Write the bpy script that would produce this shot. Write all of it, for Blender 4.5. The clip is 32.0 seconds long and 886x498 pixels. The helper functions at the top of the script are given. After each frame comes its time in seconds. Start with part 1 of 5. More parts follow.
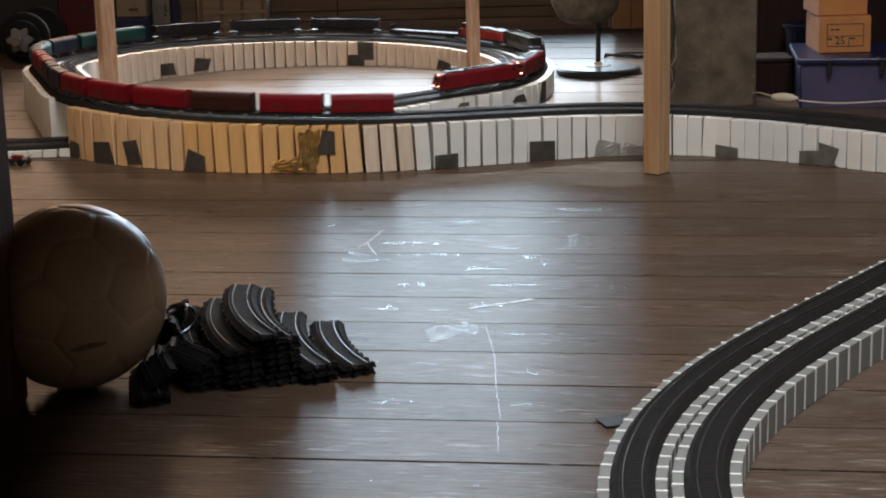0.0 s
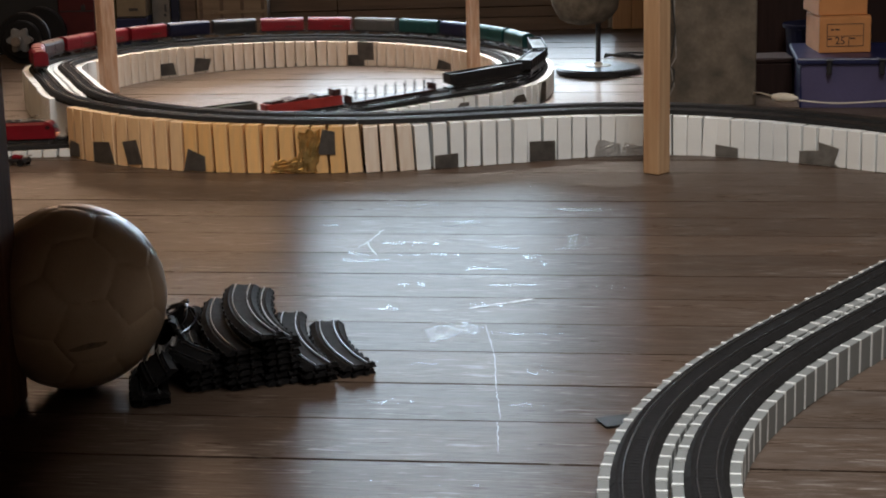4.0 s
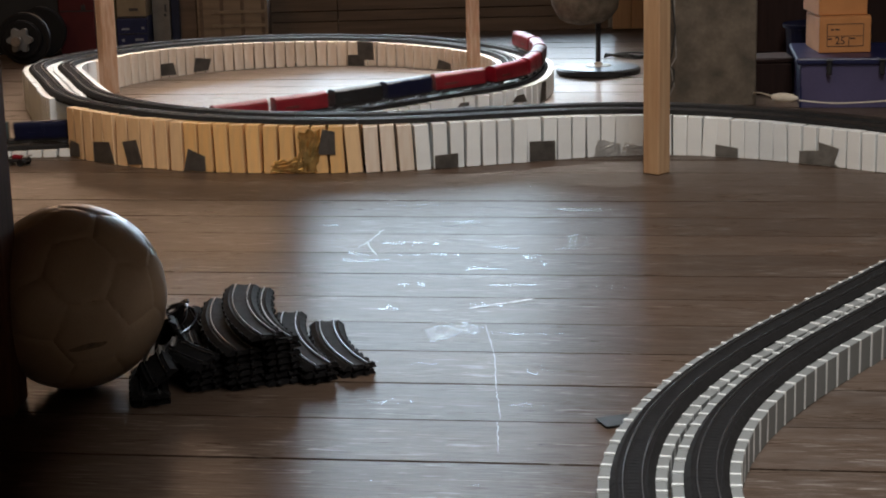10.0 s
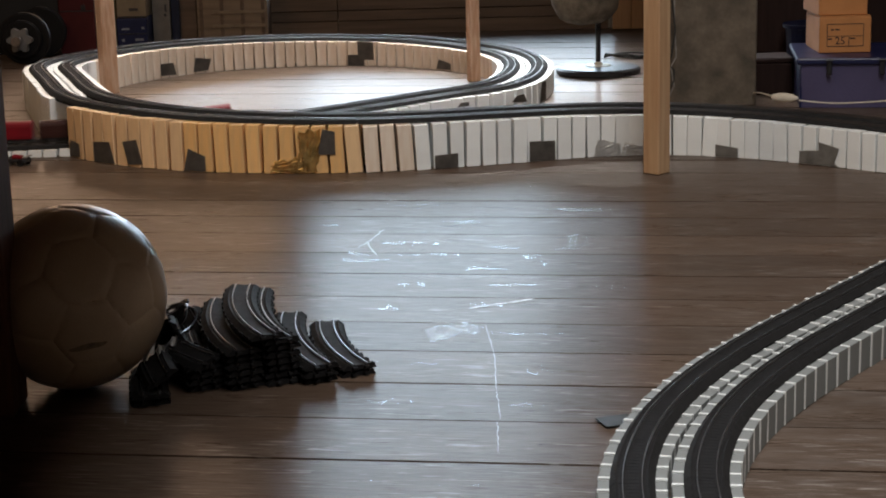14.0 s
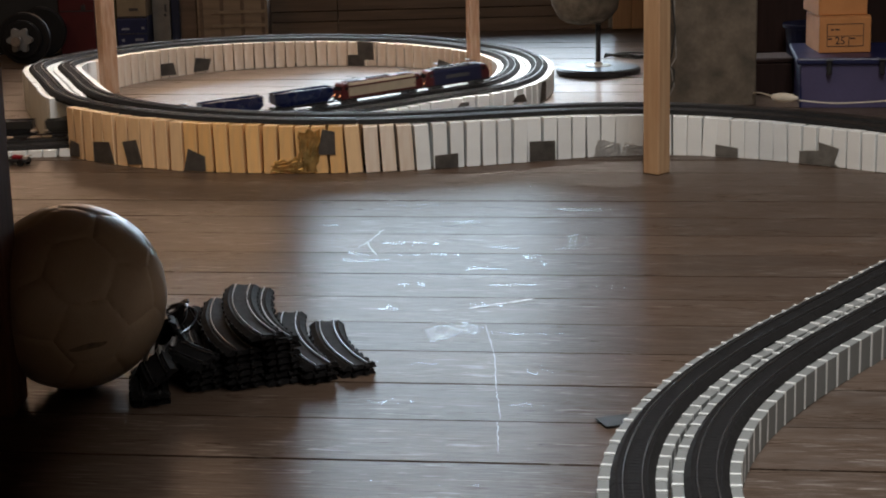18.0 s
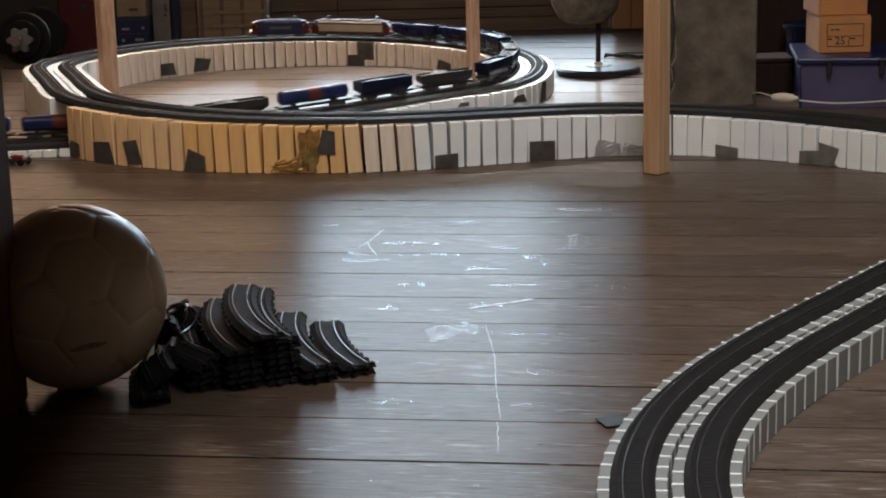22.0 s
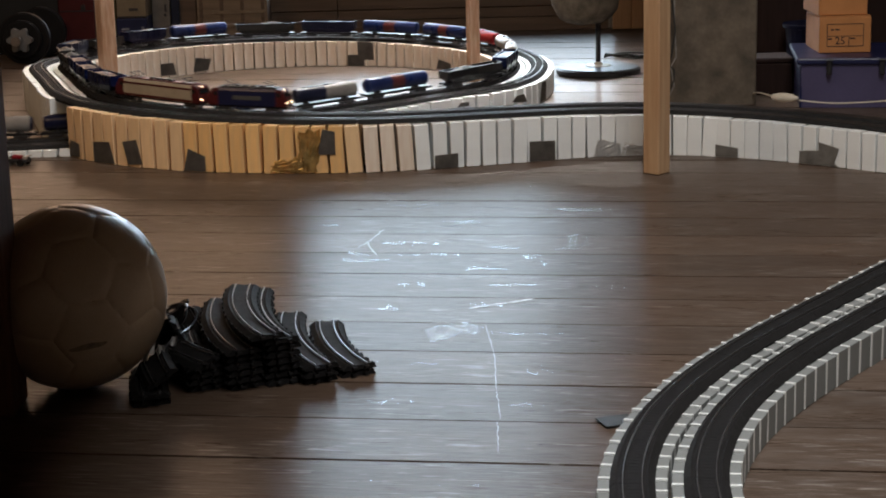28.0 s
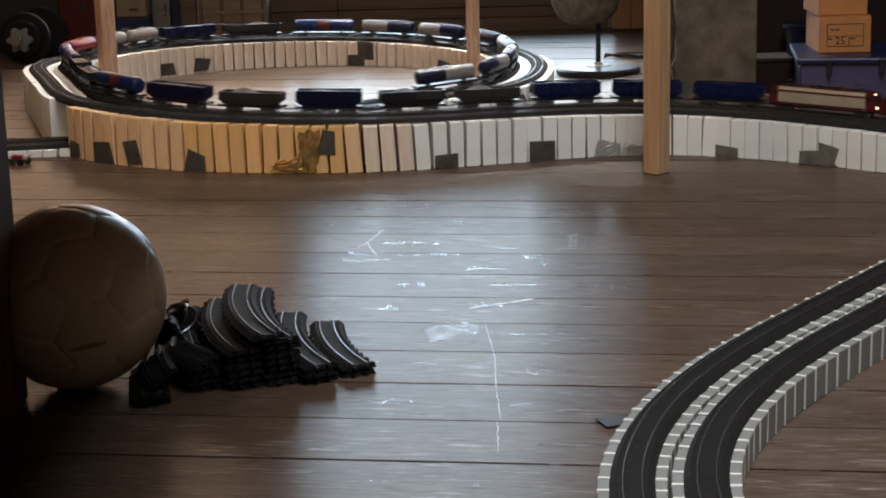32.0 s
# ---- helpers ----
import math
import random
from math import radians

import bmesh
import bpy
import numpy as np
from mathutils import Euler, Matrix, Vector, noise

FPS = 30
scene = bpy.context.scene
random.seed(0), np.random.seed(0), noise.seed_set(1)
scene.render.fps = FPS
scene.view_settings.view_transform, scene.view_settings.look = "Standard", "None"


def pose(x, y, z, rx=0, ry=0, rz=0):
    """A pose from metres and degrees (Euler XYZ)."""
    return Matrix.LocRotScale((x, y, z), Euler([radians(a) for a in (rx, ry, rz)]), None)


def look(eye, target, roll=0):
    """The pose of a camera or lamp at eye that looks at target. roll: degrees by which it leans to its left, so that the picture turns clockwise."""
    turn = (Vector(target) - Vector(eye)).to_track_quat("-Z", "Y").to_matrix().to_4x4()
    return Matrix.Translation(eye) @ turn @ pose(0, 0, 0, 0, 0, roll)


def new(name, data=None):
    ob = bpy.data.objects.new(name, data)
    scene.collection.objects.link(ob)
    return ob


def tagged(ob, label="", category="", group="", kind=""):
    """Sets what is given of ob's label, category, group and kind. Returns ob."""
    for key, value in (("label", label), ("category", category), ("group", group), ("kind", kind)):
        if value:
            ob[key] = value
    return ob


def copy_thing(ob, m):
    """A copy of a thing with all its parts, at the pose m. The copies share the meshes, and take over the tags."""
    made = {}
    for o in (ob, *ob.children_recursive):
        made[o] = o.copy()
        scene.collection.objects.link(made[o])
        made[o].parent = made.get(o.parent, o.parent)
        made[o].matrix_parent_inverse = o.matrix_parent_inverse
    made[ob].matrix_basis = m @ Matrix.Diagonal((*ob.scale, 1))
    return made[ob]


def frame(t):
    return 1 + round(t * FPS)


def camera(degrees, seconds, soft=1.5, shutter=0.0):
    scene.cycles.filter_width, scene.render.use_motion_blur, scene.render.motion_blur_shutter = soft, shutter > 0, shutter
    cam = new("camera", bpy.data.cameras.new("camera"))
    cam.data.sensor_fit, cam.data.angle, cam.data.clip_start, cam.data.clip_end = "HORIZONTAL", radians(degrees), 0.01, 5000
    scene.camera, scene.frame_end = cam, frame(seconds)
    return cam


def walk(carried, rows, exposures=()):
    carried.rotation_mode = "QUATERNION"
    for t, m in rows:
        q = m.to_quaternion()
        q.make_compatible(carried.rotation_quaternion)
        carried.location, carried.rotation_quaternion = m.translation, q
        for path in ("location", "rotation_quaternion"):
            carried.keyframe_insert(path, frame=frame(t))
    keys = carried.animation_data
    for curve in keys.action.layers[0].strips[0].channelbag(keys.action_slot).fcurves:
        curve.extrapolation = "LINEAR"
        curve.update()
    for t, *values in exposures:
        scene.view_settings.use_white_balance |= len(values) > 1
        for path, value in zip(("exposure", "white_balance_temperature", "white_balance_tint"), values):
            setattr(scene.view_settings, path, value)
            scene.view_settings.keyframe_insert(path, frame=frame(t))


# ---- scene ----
# The camera stands still on a low tripod and looks down at the floor.
EYE = Vector((0, 0, 0.585))
PITCH, LEAN = 13.352, -1.43
cam = camera(2 * math.degrees(math.atan(784 / 3100)), 32.0, soft=1.9, shutter=0.6)
AIM = EYE + Vector((0, math.cos(radians(PITCH)), -math.sin(radians(PITCH))))
walk(cam, [(0.0, look(EYE, AIM, LEAN)), (32.0, look(EYE, AIM, LEAN))], exposures=[(0.0, 0.0), (14.0, -0.04), (17.0, -0.11), (26.0, -0.10), (30.0, -0.05), (32.0, -0.04)])

# Room: x0, x1, y0, y1, height
RX0, RX1, RY0, RY1, RZ = -6.4, 2.6, -2.2, 5.32, 2.3
# Openings: the gap into an unseen, added gable room behind, and that room's window
OP = (-0.42, 0.71, 0.142, 1.36)         # x0, x1, z0, z1 of the opening in the back wall
LOW = (-0.96, 0.42)                     # its lower part is wider: x0 and the height of the step
GY = 6.6                                # the gable wall
GW = (-1.22, 0.90, 0.28, 1.95)          # x0, x1, z0, z1 of the gable window
RL = (0.05, 0.85, -0.3, 2.2)             # x0, x1, y0, y1 of the roof light in the ceiling
R3 = (-2.3, -1.5, 1.5, 2.5)            # an added roof opening for an unseen warm source at the side
R2 = (-0.55, 0.60, 4.70, 5.16)            # an unseen second roof opening, added to brighten the floor in the loop
W5 = (-1.50, -0.455, 0.46, 1.02)         # x0, x1, z0, z1 of an unseen back-wall window, added for the boards' warm sheen

world = bpy.data.worlds.new("sky")
scene.world = world
world.use_nodes = True
wn = world.node_tree.nodes
sky = wn.new("ShaderNodeTexSky")
sky.sky_type, sky.sun_disc = "NISHITA", False
sky.sun_elevation, sky.sun_rotation = radians(35), radians(60)
wn["Background"].inputs["Strength"].default_value = 0.12
world.node_tree.links.new(sky.outputs[0], wn["Background"].inputs[0])
sun = new("sun", bpy.data.lights.new("sun", "SUN"))
sun.data.energy, sun.data.angle, sun.data.color = 0.6, radians(12), (1, 0.97, 0.92)
sun.matrix_world = look((0, 0, 5), (-2, -1.2, 3.4))


def window_light(name, m, w, h, watts, colour, spread=180):
    lamp = new(name, bpy.data.lights.new(name, "AREA"))
    lamp.data.shape, lamp.data.size, lamp.data.size_y = "RECTANGLE", w, h
    lamp.data.energy, lamp.data.color, lamp.data.spread = watts, colour, radians(spread)
    lamp.matrix_world = m


window_light("gable_window_light", look(((GW[0] + GW[1]) / 2, GY + 0.02, (GW[2] + GW[3]) / 2), ((GW[0] + GW[1]) / 2, 0, (GW[2] + GW[3]) / 2)),
             GW[1] - GW[0], GW[3] - GW[2], 46, (0.70, 0.86, 1.0), 112)
window_light("roof_light_glow", look(((RL[0] + RL[1]) / 2, (RL[2] + RL[3]) / 2, RZ + 0.01), ((RL[0] + RL[1]) / 2, (RL[2] + RL[3]) / 2, 0)),
             RL[1] - RL[0], RL[3] - RL[2], 69, (1.0, 0.955, 0.91))
# added fill lamp, tilted at the boards inside the loop
window_light("far_fill_glow", look(((R2[0] + R2[1]) / 2, (R2[2] + R2[3]) / 2, RZ + 0.02), (-0.12, 4.05, 0)),
             R2[1] - R2[0], R2[3] - R2[2], 18, (1.0, 0.95, 0.90), 44)
# unseen warm source assumed at the left, set in an added roof opening
window_light("side_warm_glow", look(((R3[0] + R3[1]) / 2, (R3[2] + R3[3]) / 2, RZ + 0.01), ((R3[0] + R3[1]) / 2, (R3[2] + R3[3]) / 2, 0)),
             R3[1] - R3[0], R3[3] - R3[2], 24, (1.0, 0.62, 0.32))
# added lamp, makes the warm reflection on the boards at the left
window_light("added_warm_glow", look(((W5[0] + W5[1]) / 2, RY1 + 0.085, (W5[2] + W5[3]) / 2), ((W5[0] + W5[1]) / 2, 0, (W5[2] + W5[3]) / 2)),
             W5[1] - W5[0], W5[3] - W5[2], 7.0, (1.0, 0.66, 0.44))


# ---- materials ----
def mat(name, base, rough=0.6, metal=0.0, var=0.15, scale=30.0, bump=0.1, fine=220.0, stretch=(1, 1, 1), spec=0.5, alt=None, random_tone=0.0, glow=None, coat=0.0, rough_var=0.1):
    """A painted or natural surface: two scales of tone, uneven gloss and a fine relief."""
    m = bpy.data.materials.new(name)
    m.use_nodes = True
    n, l = m.node_tree.nodes, m.node_tree.links
    b = n["Principled BSDF"]
    co = n.new("ShaderNodeTexCoord")
    mp = n.new("ShaderNodeMapping")
    mp.inputs["Scale"].default_value = stretch
    l.new(co.outputs["Object"], mp.inputs[0])
    n1, n2 = n.new("ShaderNodeTexNoise"), n.new("ShaderNodeTexNoise")
    n1.inputs["Scale"].default_value, n1.inputs["Detail"].default_value = scale, 4
    n2.inputs["Scale"].default_value, n2.inputs["Detail"].default_value = fine, 3
    l.new(mp.outputs[0], n1.inputs["Vector"]), l.new(mp.outputs[0], n2.inputs["Vector"])
    ramp = n.new("ShaderNodeMixRGB")
    other = alt or tuple(max(0, v * (1 - 2 * var)) for v in base)
    ramp.inputs[1].default_value, ramp.inputs[2].default_value = (*base, 1), (*other, 1)
    mr = n.new("ShaderNodeMapRange")
    mr.inputs[1].default_value, mr.inputs[2].default_value = 0.35, 0.7
    l.new(n1.outputs["Fac"], mr.inputs[0]), l.new(mr.outputs[0], ramp.inputs[0])
    hsv = n.new("ShaderNodeHueSaturation")
    tone = n.new("ShaderNodeMapRange")
    tone.inputs[3].default_value, tone.inputs[4].default_value = 1 - var, 1 + var
    l.new(n2.outputs["Fac"], tone.inputs[0])
    out = tone.outputs[0]
    if random_tone:
        info, mr2, mul = n.new("ShaderNodeObjectInfo"), n.new("ShaderNodeMapRange"), n.new("ShaderNodeMath")
        mr2.inputs[3].default_value, mr2.inputs[4].default_value = 1 - random_tone, 1 + random_tone
        mul.operation = "MULTIPLY"
        l.new(info.outputs["Random"], mr2.inputs[0]), l.new(mr2.outputs[0], mul.inputs[0]), l.new(out, mul.inputs[1])
        out = mul.outputs[0]
    l.new(ramp.outputs[0], hsv.inputs["Color"]), l.new(out, hsv.inputs["Value"])
    l.new(hsv.outputs[0], b.inputs["Base Color"])
    rr = n.new("ShaderNodeMapRange")
    rr.inputs[3].default_value, rr.inputs[4].default_value = max(0.02, rough - rough_var), min(1, rough + rough_var)
    l.new(n1.outputs["Fac"], rr.inputs[0]), l.new(rr.outputs[0], b.inputs["Roughness"])
    b.inputs["Metallic"].default_value = metal
    b.inputs["Specular IOR Level"].default_value = spec
    b.inputs["Coat Weight"].default_value = coat
    if bump:
        bp = n.new("ShaderNodeBump")
        bp.inputs["Strength"].default_value, bp.inputs["Distance"].default_value = bump, 0.002
        l.new(n2.outputs["Fac"], bp.inputs["Height"]), l.new(bp.outputs[0], b.inputs["Normal"])
    if glow:
        b.inputs["Emission Color"].default_value, b.inputs["Emission Strength"].default_value = (*glow[0], 1), glow[1]
    return m


def plank_material():
    """Old varnished boards: streaky grain, knots, thin pale scuffs along the grain, and a gloss that is worn in places."""
    m = bpy.data.materials.new("worn_floorboards")
    m.use_nodes = True
    n, l = m.node_tree.nodes, m.node_tree.links
    b = n["Principled BSDF"]
    co, info = n.new("ShaderNodeTexCoord"), n.new("ShaderNodeObjectInfo")
    add, mul, comb = n.new("ShaderNodeVectorMath"), n.new("ShaderNodeVectorMath"), n.new("ShaderNodeCombineXYZ")
    mul.operation, mul.inputs["Scale"].default_value = "SCALE", 37.0
    l.new(info.outputs["Random"], comb.inputs[0]), l.new(info.outputs["Random"], comb.inputs[1])
    l.new(comb.outputs[0], mul.inputs[0]), l.new(co.outputs["Object"], add.inputs[0]), l.new(mul.outputs[0], add.inputs[1])

    def streaks(stretch, scale, detail, rough=0.55, distortion=0.0):
        mp, tex = n.new("ShaderNodeMapping"), n.new("ShaderNodeTexNoise")
        mp.inputs["Scale"].default_value = (*stretch, 1)
        tex.inputs["Scale"].default_value, tex.inputs["Detail"].default_value, tex.inputs["Roughness"].default_value, tex.inputs["Distortion"].default_value = scale, detail, rough, distortion
        l.new(add.outputs[0], mp.inputs[0]), l.new(mp.outputs[0], tex.inputs["Vector"])
        return tex.outputs["Fac"]

    def span(value, a, c, lo=0.0, hi=1.0):
        mr = n.new("ShaderNodeMapRange")
        for k, v in enumerate((a, c, lo, hi)):
            mr.inputs[k + 1].default_value = v
        l.new(value, mr.inputs[0])
        return mr.outputs[0]

    def sums(kind, a, c):
        q = n.new("ShaderNodeMath")
        q.operation = kind
        l.new(a, q.inputs[0]), l.new(c, q.inputs[1])
        return q.outputs[0]

    def blend(fac, colour, rgb):
        mx = n.new("ShaderNodeMixRGB")
        mx.inputs[2].default_value = (*rgb, 1)
        l.new(fac, mx.inputs[0]), l.new(colour, mx.inputs[1])
        return mx.outputs[0]

    grain, fine = streaks((1.5, 28), 4, 6, 0.55, 0.6), streaks((6, 130), 4, 4, 0.6)
    wear, scuffs = streaks((2.2, 9), 2.2, 6, 0.62), streaks((13, 150), 1.6, 5, 0.6)
    rubs, specks = streaks((5, 22), 1.3, 6, 0.65), streaks((60, 120), 2.0, 3, 0.5)
    cr = n.new("ShaderNodeValToRGB")
    cr.color_ramp.elements[0].position, cr.color_ramp.elements[0].color = 0.30, (0.058, 0.0375, 0.0265, 1)
    cr.color_ramp.elements[1].position, cr.color_ramp.elements[1].color = 0.72, (0.118, 0.082, 0.059, 1)
    l.new(sums("ADD", span(grain, 0, 1, 0, 0.62), span(fine, 0, 1, 0, 0.38)), cr.inputs[0])
    worn = sums("MULTIPLY", span(scuffs, 0.56, 0.62), span(wear, 0.46, 0.60))
    colour = blend(sums("MULTIPLY", worn, span(specks, 0.35, 0.6, 0.5, 0.9)), cr.outputs[0], (0.27, 0.235, 0.205))
    vor, knot_map = n.new("ShaderNodeTexVoronoi"), n.new("ShaderNodeMapping")
    knot_map.inputs["Scale"].default_value = (2.6, 6.0, 1)
    l.new(add.outputs[0], knot_map.inputs[0]), l.new(knot_map.outputs[0], vor.inputs["Vector"])
    colour = blend(span(vor.outputs["Distance"], 0.03, 0.11, 0.8, 0.0), colour, (0.035, 0.019, 0.012))
    # thin dark cracks along the grain
    colour = blend(span(streaks((3.0, 95), 2.4, 4), 0.66, 0.72, 0, 0.7), colour, (0.03, 0.018, 0.012))
    hsv = n.new("ShaderNodeHueSaturation")
    l.new(span(info.outputs["Random"], 0, 1, 0.84, 1.16), hsv.inputs["Value"])
    l.new(colour, hsv.inputs["Color"]), l.new(hsv.outputs[0], b.inputs["Base Color"])
    l.new(sums("ADD", span(rubs, 0.35, 0.68, 0.26, 0.33), span(fine, 0.4, 0.7, 0.0, 0.06)), b.inputs["Roughness"])
    shine = sums("ADD", sums("MAXIMUM", worn, span(rubs, 0.46, 0.74, 0, 0.45)), span(fine, 0.42, 0.66, -0.10, 0.50))
    l.new(span(shine, 0, 1, 0.14, 1.0), b.inputs["Specular IOR Level"])
    # the fine scratches of the grain spread the gloss across the boards
    across, turn = n.new("ShaderNodeCombineXYZ"), n.new("ShaderNodeVectorTransform")
    across.inputs[1].default_value = 1.0
    turn.vector_type, turn.convert_from, turn.convert_to = "VECTOR", "OBJECT", "WORLD"
    l.new(across.outputs[0], turn.inputs[0]), l.new(turn.outputs[0], b.inputs["Tangent"])
    b.inputs["Anisotropic"].default_value = 0.90
    bp = n.new("ShaderNodeBump")
    bp.inputs["Strength"].default_value, bp.inputs["Distance"].default_value = 0.09, 0.002
    l.new(sums("ADD", grain, fine), bp.inputs["Height"]), l.new(bp.outputs[0], b.inputs["Normal"])
    return m


PLANK = plank_material()
UNDER = mat("dark_subfloor", (0.012, 0.008, 0.006), 0.9)
PINE = mat("pine_post", (0.50, 0.33, 0.19), 0.55, var=0.12, scale=8, stretch=(12, 12, 0.8), fine=40, alt=(0.40, 0.23, 0.12))
PINE_ROUGH = mat("rough_reddish_pine", (0.46, 0.26, 0.15), 0.65, var=0.16, scale=14, stretch=(10, 10, 1.2), fine=60, alt=(0.60, 0.42, 0.30), bump=0.3)
BLOCK_WHITE = mat("white_foam_block", (0.84, 0.87, 0.87), 0.5, var=0.04, scale=25, random_tone=0.05, fine=300)
# pine colour with the warm light on that end of the wall mixed in
BLOCK_PINE_WARM = mat("warm_lit_pine_block", (0.86, 0.52, 0.21), 0.42, var=0.06, scale=12, stretch=(6, 6, 1), alt=(0.70, 0.45, 0.21), random_tone=0.08)
# the same wood where the warm light is weaker, also set by colour
BLOCK_PINE_DIM = mat("dim_warm_pine", (0.85, 0.60, 0.34), 0.42, var=0.06, scale=12, stretch=(6, 6, 1), alt=(0.75, 0.52, 0.30), random_tone=0.07)
BLOCK_PALE = mat("pale_wood_block", (0.80, 0.71, 0.61), 0.5, var=0.05, scale=12, stretch=(6, 6, 1), alt=(0.68, 0.55, 0.43), random_tone=0.06)
BED = mat("black_roadbed_plastic", (0.019, 0.0185, 0.019), 0.8, var=0.12, scale=120, bump=0.25, fine=700, spec=0.10)
BED_LOOSE = mat("black_moulded_plastic", (0.014, 0.0135, 0.014), 0.72, var=0.12, scale=120, bump=0.2, fine=700, spec=0.1)
RAIL = mat("nickel_rail", (0.40, 0.39, 0.39), 0.36, metal=1.0, var=0.05)
RAIL_DARK = mat("worn_rail", (0.42, 0.42, 0.44), 0.35, metal=1.0, var=0.08)
TAPE = mat("grey_duct_tape", (0.16, 0.145, 0.13), 0.5, var=0.16, scale=60, bump=0.5, fine=300, spec=0.4)
TAPE_PALE = mat("pale_grey_duct_tape", (0.30, 0.285, 0.265), 0.45, var=0.14, scale=60, bump=0.5, fine=300, spec=0.5)
FOIL = mat("silver_foil_tape", (0.74, 0.74, 0.73), 0.32, metal=0.25, var=0.12, scale=60, bump=0.8, fine=120)
# foil tape under warm light, the gold tint painted into its base colour
FOIL_WARM_LIT = mat("warm_lit_foil_tape", (0.88, 0.62, 0.24), 0.24, metal=0.55, var=0.25, scale=60, bump=1.0, fine=90)
BLOCK_GREY = mat("grey_card_block", (0.23, 0.245, 0.245), 0.7, var=0.05, scale=25, random_tone=0.05, fine=300)
# the deep shade around the crate, put into a nearly black brown
SHADE_WOOD = mat("shade_black_wood", (0.022, 0.010, 0.008), 0.7, var=0.15, scale=8, stretch=(12, 12, 0.8), spec=0.2)
DARK_WOOD = mat("dark_stained_wood", (0.095, 0.038, 0.022), 0.7, spec=0.12, var=0.15, scale=8, stretch=(12, 12, 0.8))
BACK_WOOD = mat("old_brown_boards", (0.115, 0.072, 0.045), 0.8, var=0.18, scale=6, stretch=(0.8, 10, 14), random_tone=0.12)
PANEL_PINE = mat("varnished_pine_panel", (0.40, 0.22, 0.10), 0.5, var=0.12, scale=8, stretch=(12, 12, 0.8))
PLASTER = mat("dull_plaster", (0.34, 0.29, 0.24), 0.9, var=0.1, scale=4)
CONCRETE = mat("rough_grey_concrete", (0.145, 0.116, 0.086), 0.9, var=0.24, scale=22, bump=0.6, fine=130, alt=(0.070, 0.058, 0.044))
CARDBOARD = mat("brown_cardboard", (0.50, 0.215, 0.072), 0.8, var=0.07, scale=20, fine=400)
INK = mat("black_ink", (0.03, 0.022, 0.02), 0.6, var=0.05)
CRATE = mat("blue_plastic", (0.010, 0.014, 0.065), 0.38, var=0.1, scale=10)
CRATE_PALE = mat("hazy_blue_plastic", (0.090, 0.080, 0.165), 0.45, var=0.12, scale=8)
BLACK = mat("black_plastic", (0.018, 0.018, 0.02), 0.4, var=0.1)
RUBBER = mat("black_rubber", (0.009, 0.009, 0.010), 0.5, var=0.12, spec=0.2)
CHROME = mat("chrome", (0.62, 0.62, 0.64), 0.25, metal=1.0, var=0.05)
CLOTH = mat("grey_brown_cloth", (0.13, 0.105, 0.075), 0.9, var=0.25, scale=45, bump=0.8, fine=160)
CREAM = mat("cream_plastic", (0.66, 0.60, 0.50), 0.4, var=0.05)
LEATHER = mat("ball_leather", (0.44, 0.34, 0.245), 0.33, var=0.10, scale=9, bump=0.10, fine=400, alt=(0.37, 0.28, 0.19), rough_var=0.05, spec=0.45)
SEAM = mat("ball_seam", (0.10, 0.07, 0.045), 0.5)
PAINT_MARK = mat("white_scuff", (0.80, 0.80, 0.80), 0.35, var=0.1, scale=60)


# ---- shapes ----
def thing(name, label, category, group="", kind="", at=None):
    ob = new(name)
    ob.empty_display_size = 0.05
    if at is not None:
        ob.matrix_basis = at
    return tagged(ob, label, category, group, kind)


def mesh_of(bm, material, name="m", smooth=False):
    me = bpy.data.meshes.new(name)
    bm.to_mesh(me)
    bm.free()
    me.materials.append(material)
    if smooth:
        for p in me.polygons:
            p.use_smooth = True
    return me


def part(name, bm, material, parent=None, label="", smooth=False, m=None):
    """Links a bmesh, or a finished mesh, as one mesh object under a thing or a part."""
    me = bm if isinstance(bm, bpy.types.Mesh) else mesh_of(bm, material, name, smooth)
    ob = new(name, me)
    if parent is not None:
        ob.parent = parent
    if m is not None:
        ob.matrix_basis = m
    return tagged(ob, label)


def box(bm, sx, sy, sz, m=None, bevel=0.0, segs=1):
    r = bmesh.ops.create_cube(bm, size=1)
    bmesh.ops.scale(bm, vec=(sx, sy, sz), verts=r["verts"])
    if bevel:
        es = list({e for v in r["verts"] for e in v.link_edges})
        g = bmesh.ops.bevel(bm, geom=es, offset=bevel, segments=segs, affect="EDGES", profile=0.5)
        vs = list({v for f in g["faces"] for v in f.verts} | {v for v in r["verts"] if v.is_valid})
    else:
        vs = r["verts"]
    if m is not None:
        bmesh.ops.transform(bm, matrix=m, verts=vs)
    return vs


def boxed(sx, sy, sz, m=None, bevel=0.0, segs=1):
    bm = bmesh.new()
    box(bm, sx, sy, sz, m, bevel, segs)
    return bm


def lathe(bm, profile, n=24, m=None, cap=True):
    """Turns (radius, height) pairs about z."""
    rings = []
    for r, z in profile:
        rings.append([bm.verts.new((r * math.cos(2 * math.pi * i / n), r * math.sin(2 * math.pi * i / n), z)) for i in range(n)])
    for a, b in zip(rings, rings[1:]):
        for i in range(n):
            bm.faces.new((a[i], a[(i + 1) % n], b[(i + 1) % n], b[i]))
    if cap:
        bm.faces.new(list(reversed(rings[0])))
        bm.faces.new(rings[-1])
    vs = [v for ring in rings for v in ring]
    if m is not None:
        bmesh.ops.transform(bm, matrix=m, verts=vs)
    return vs


def turned(profile, n=24, m=None, cap=True):
    bm = bmesh.new()
    lathe(bm, profile, n, m, cap)
    return bm


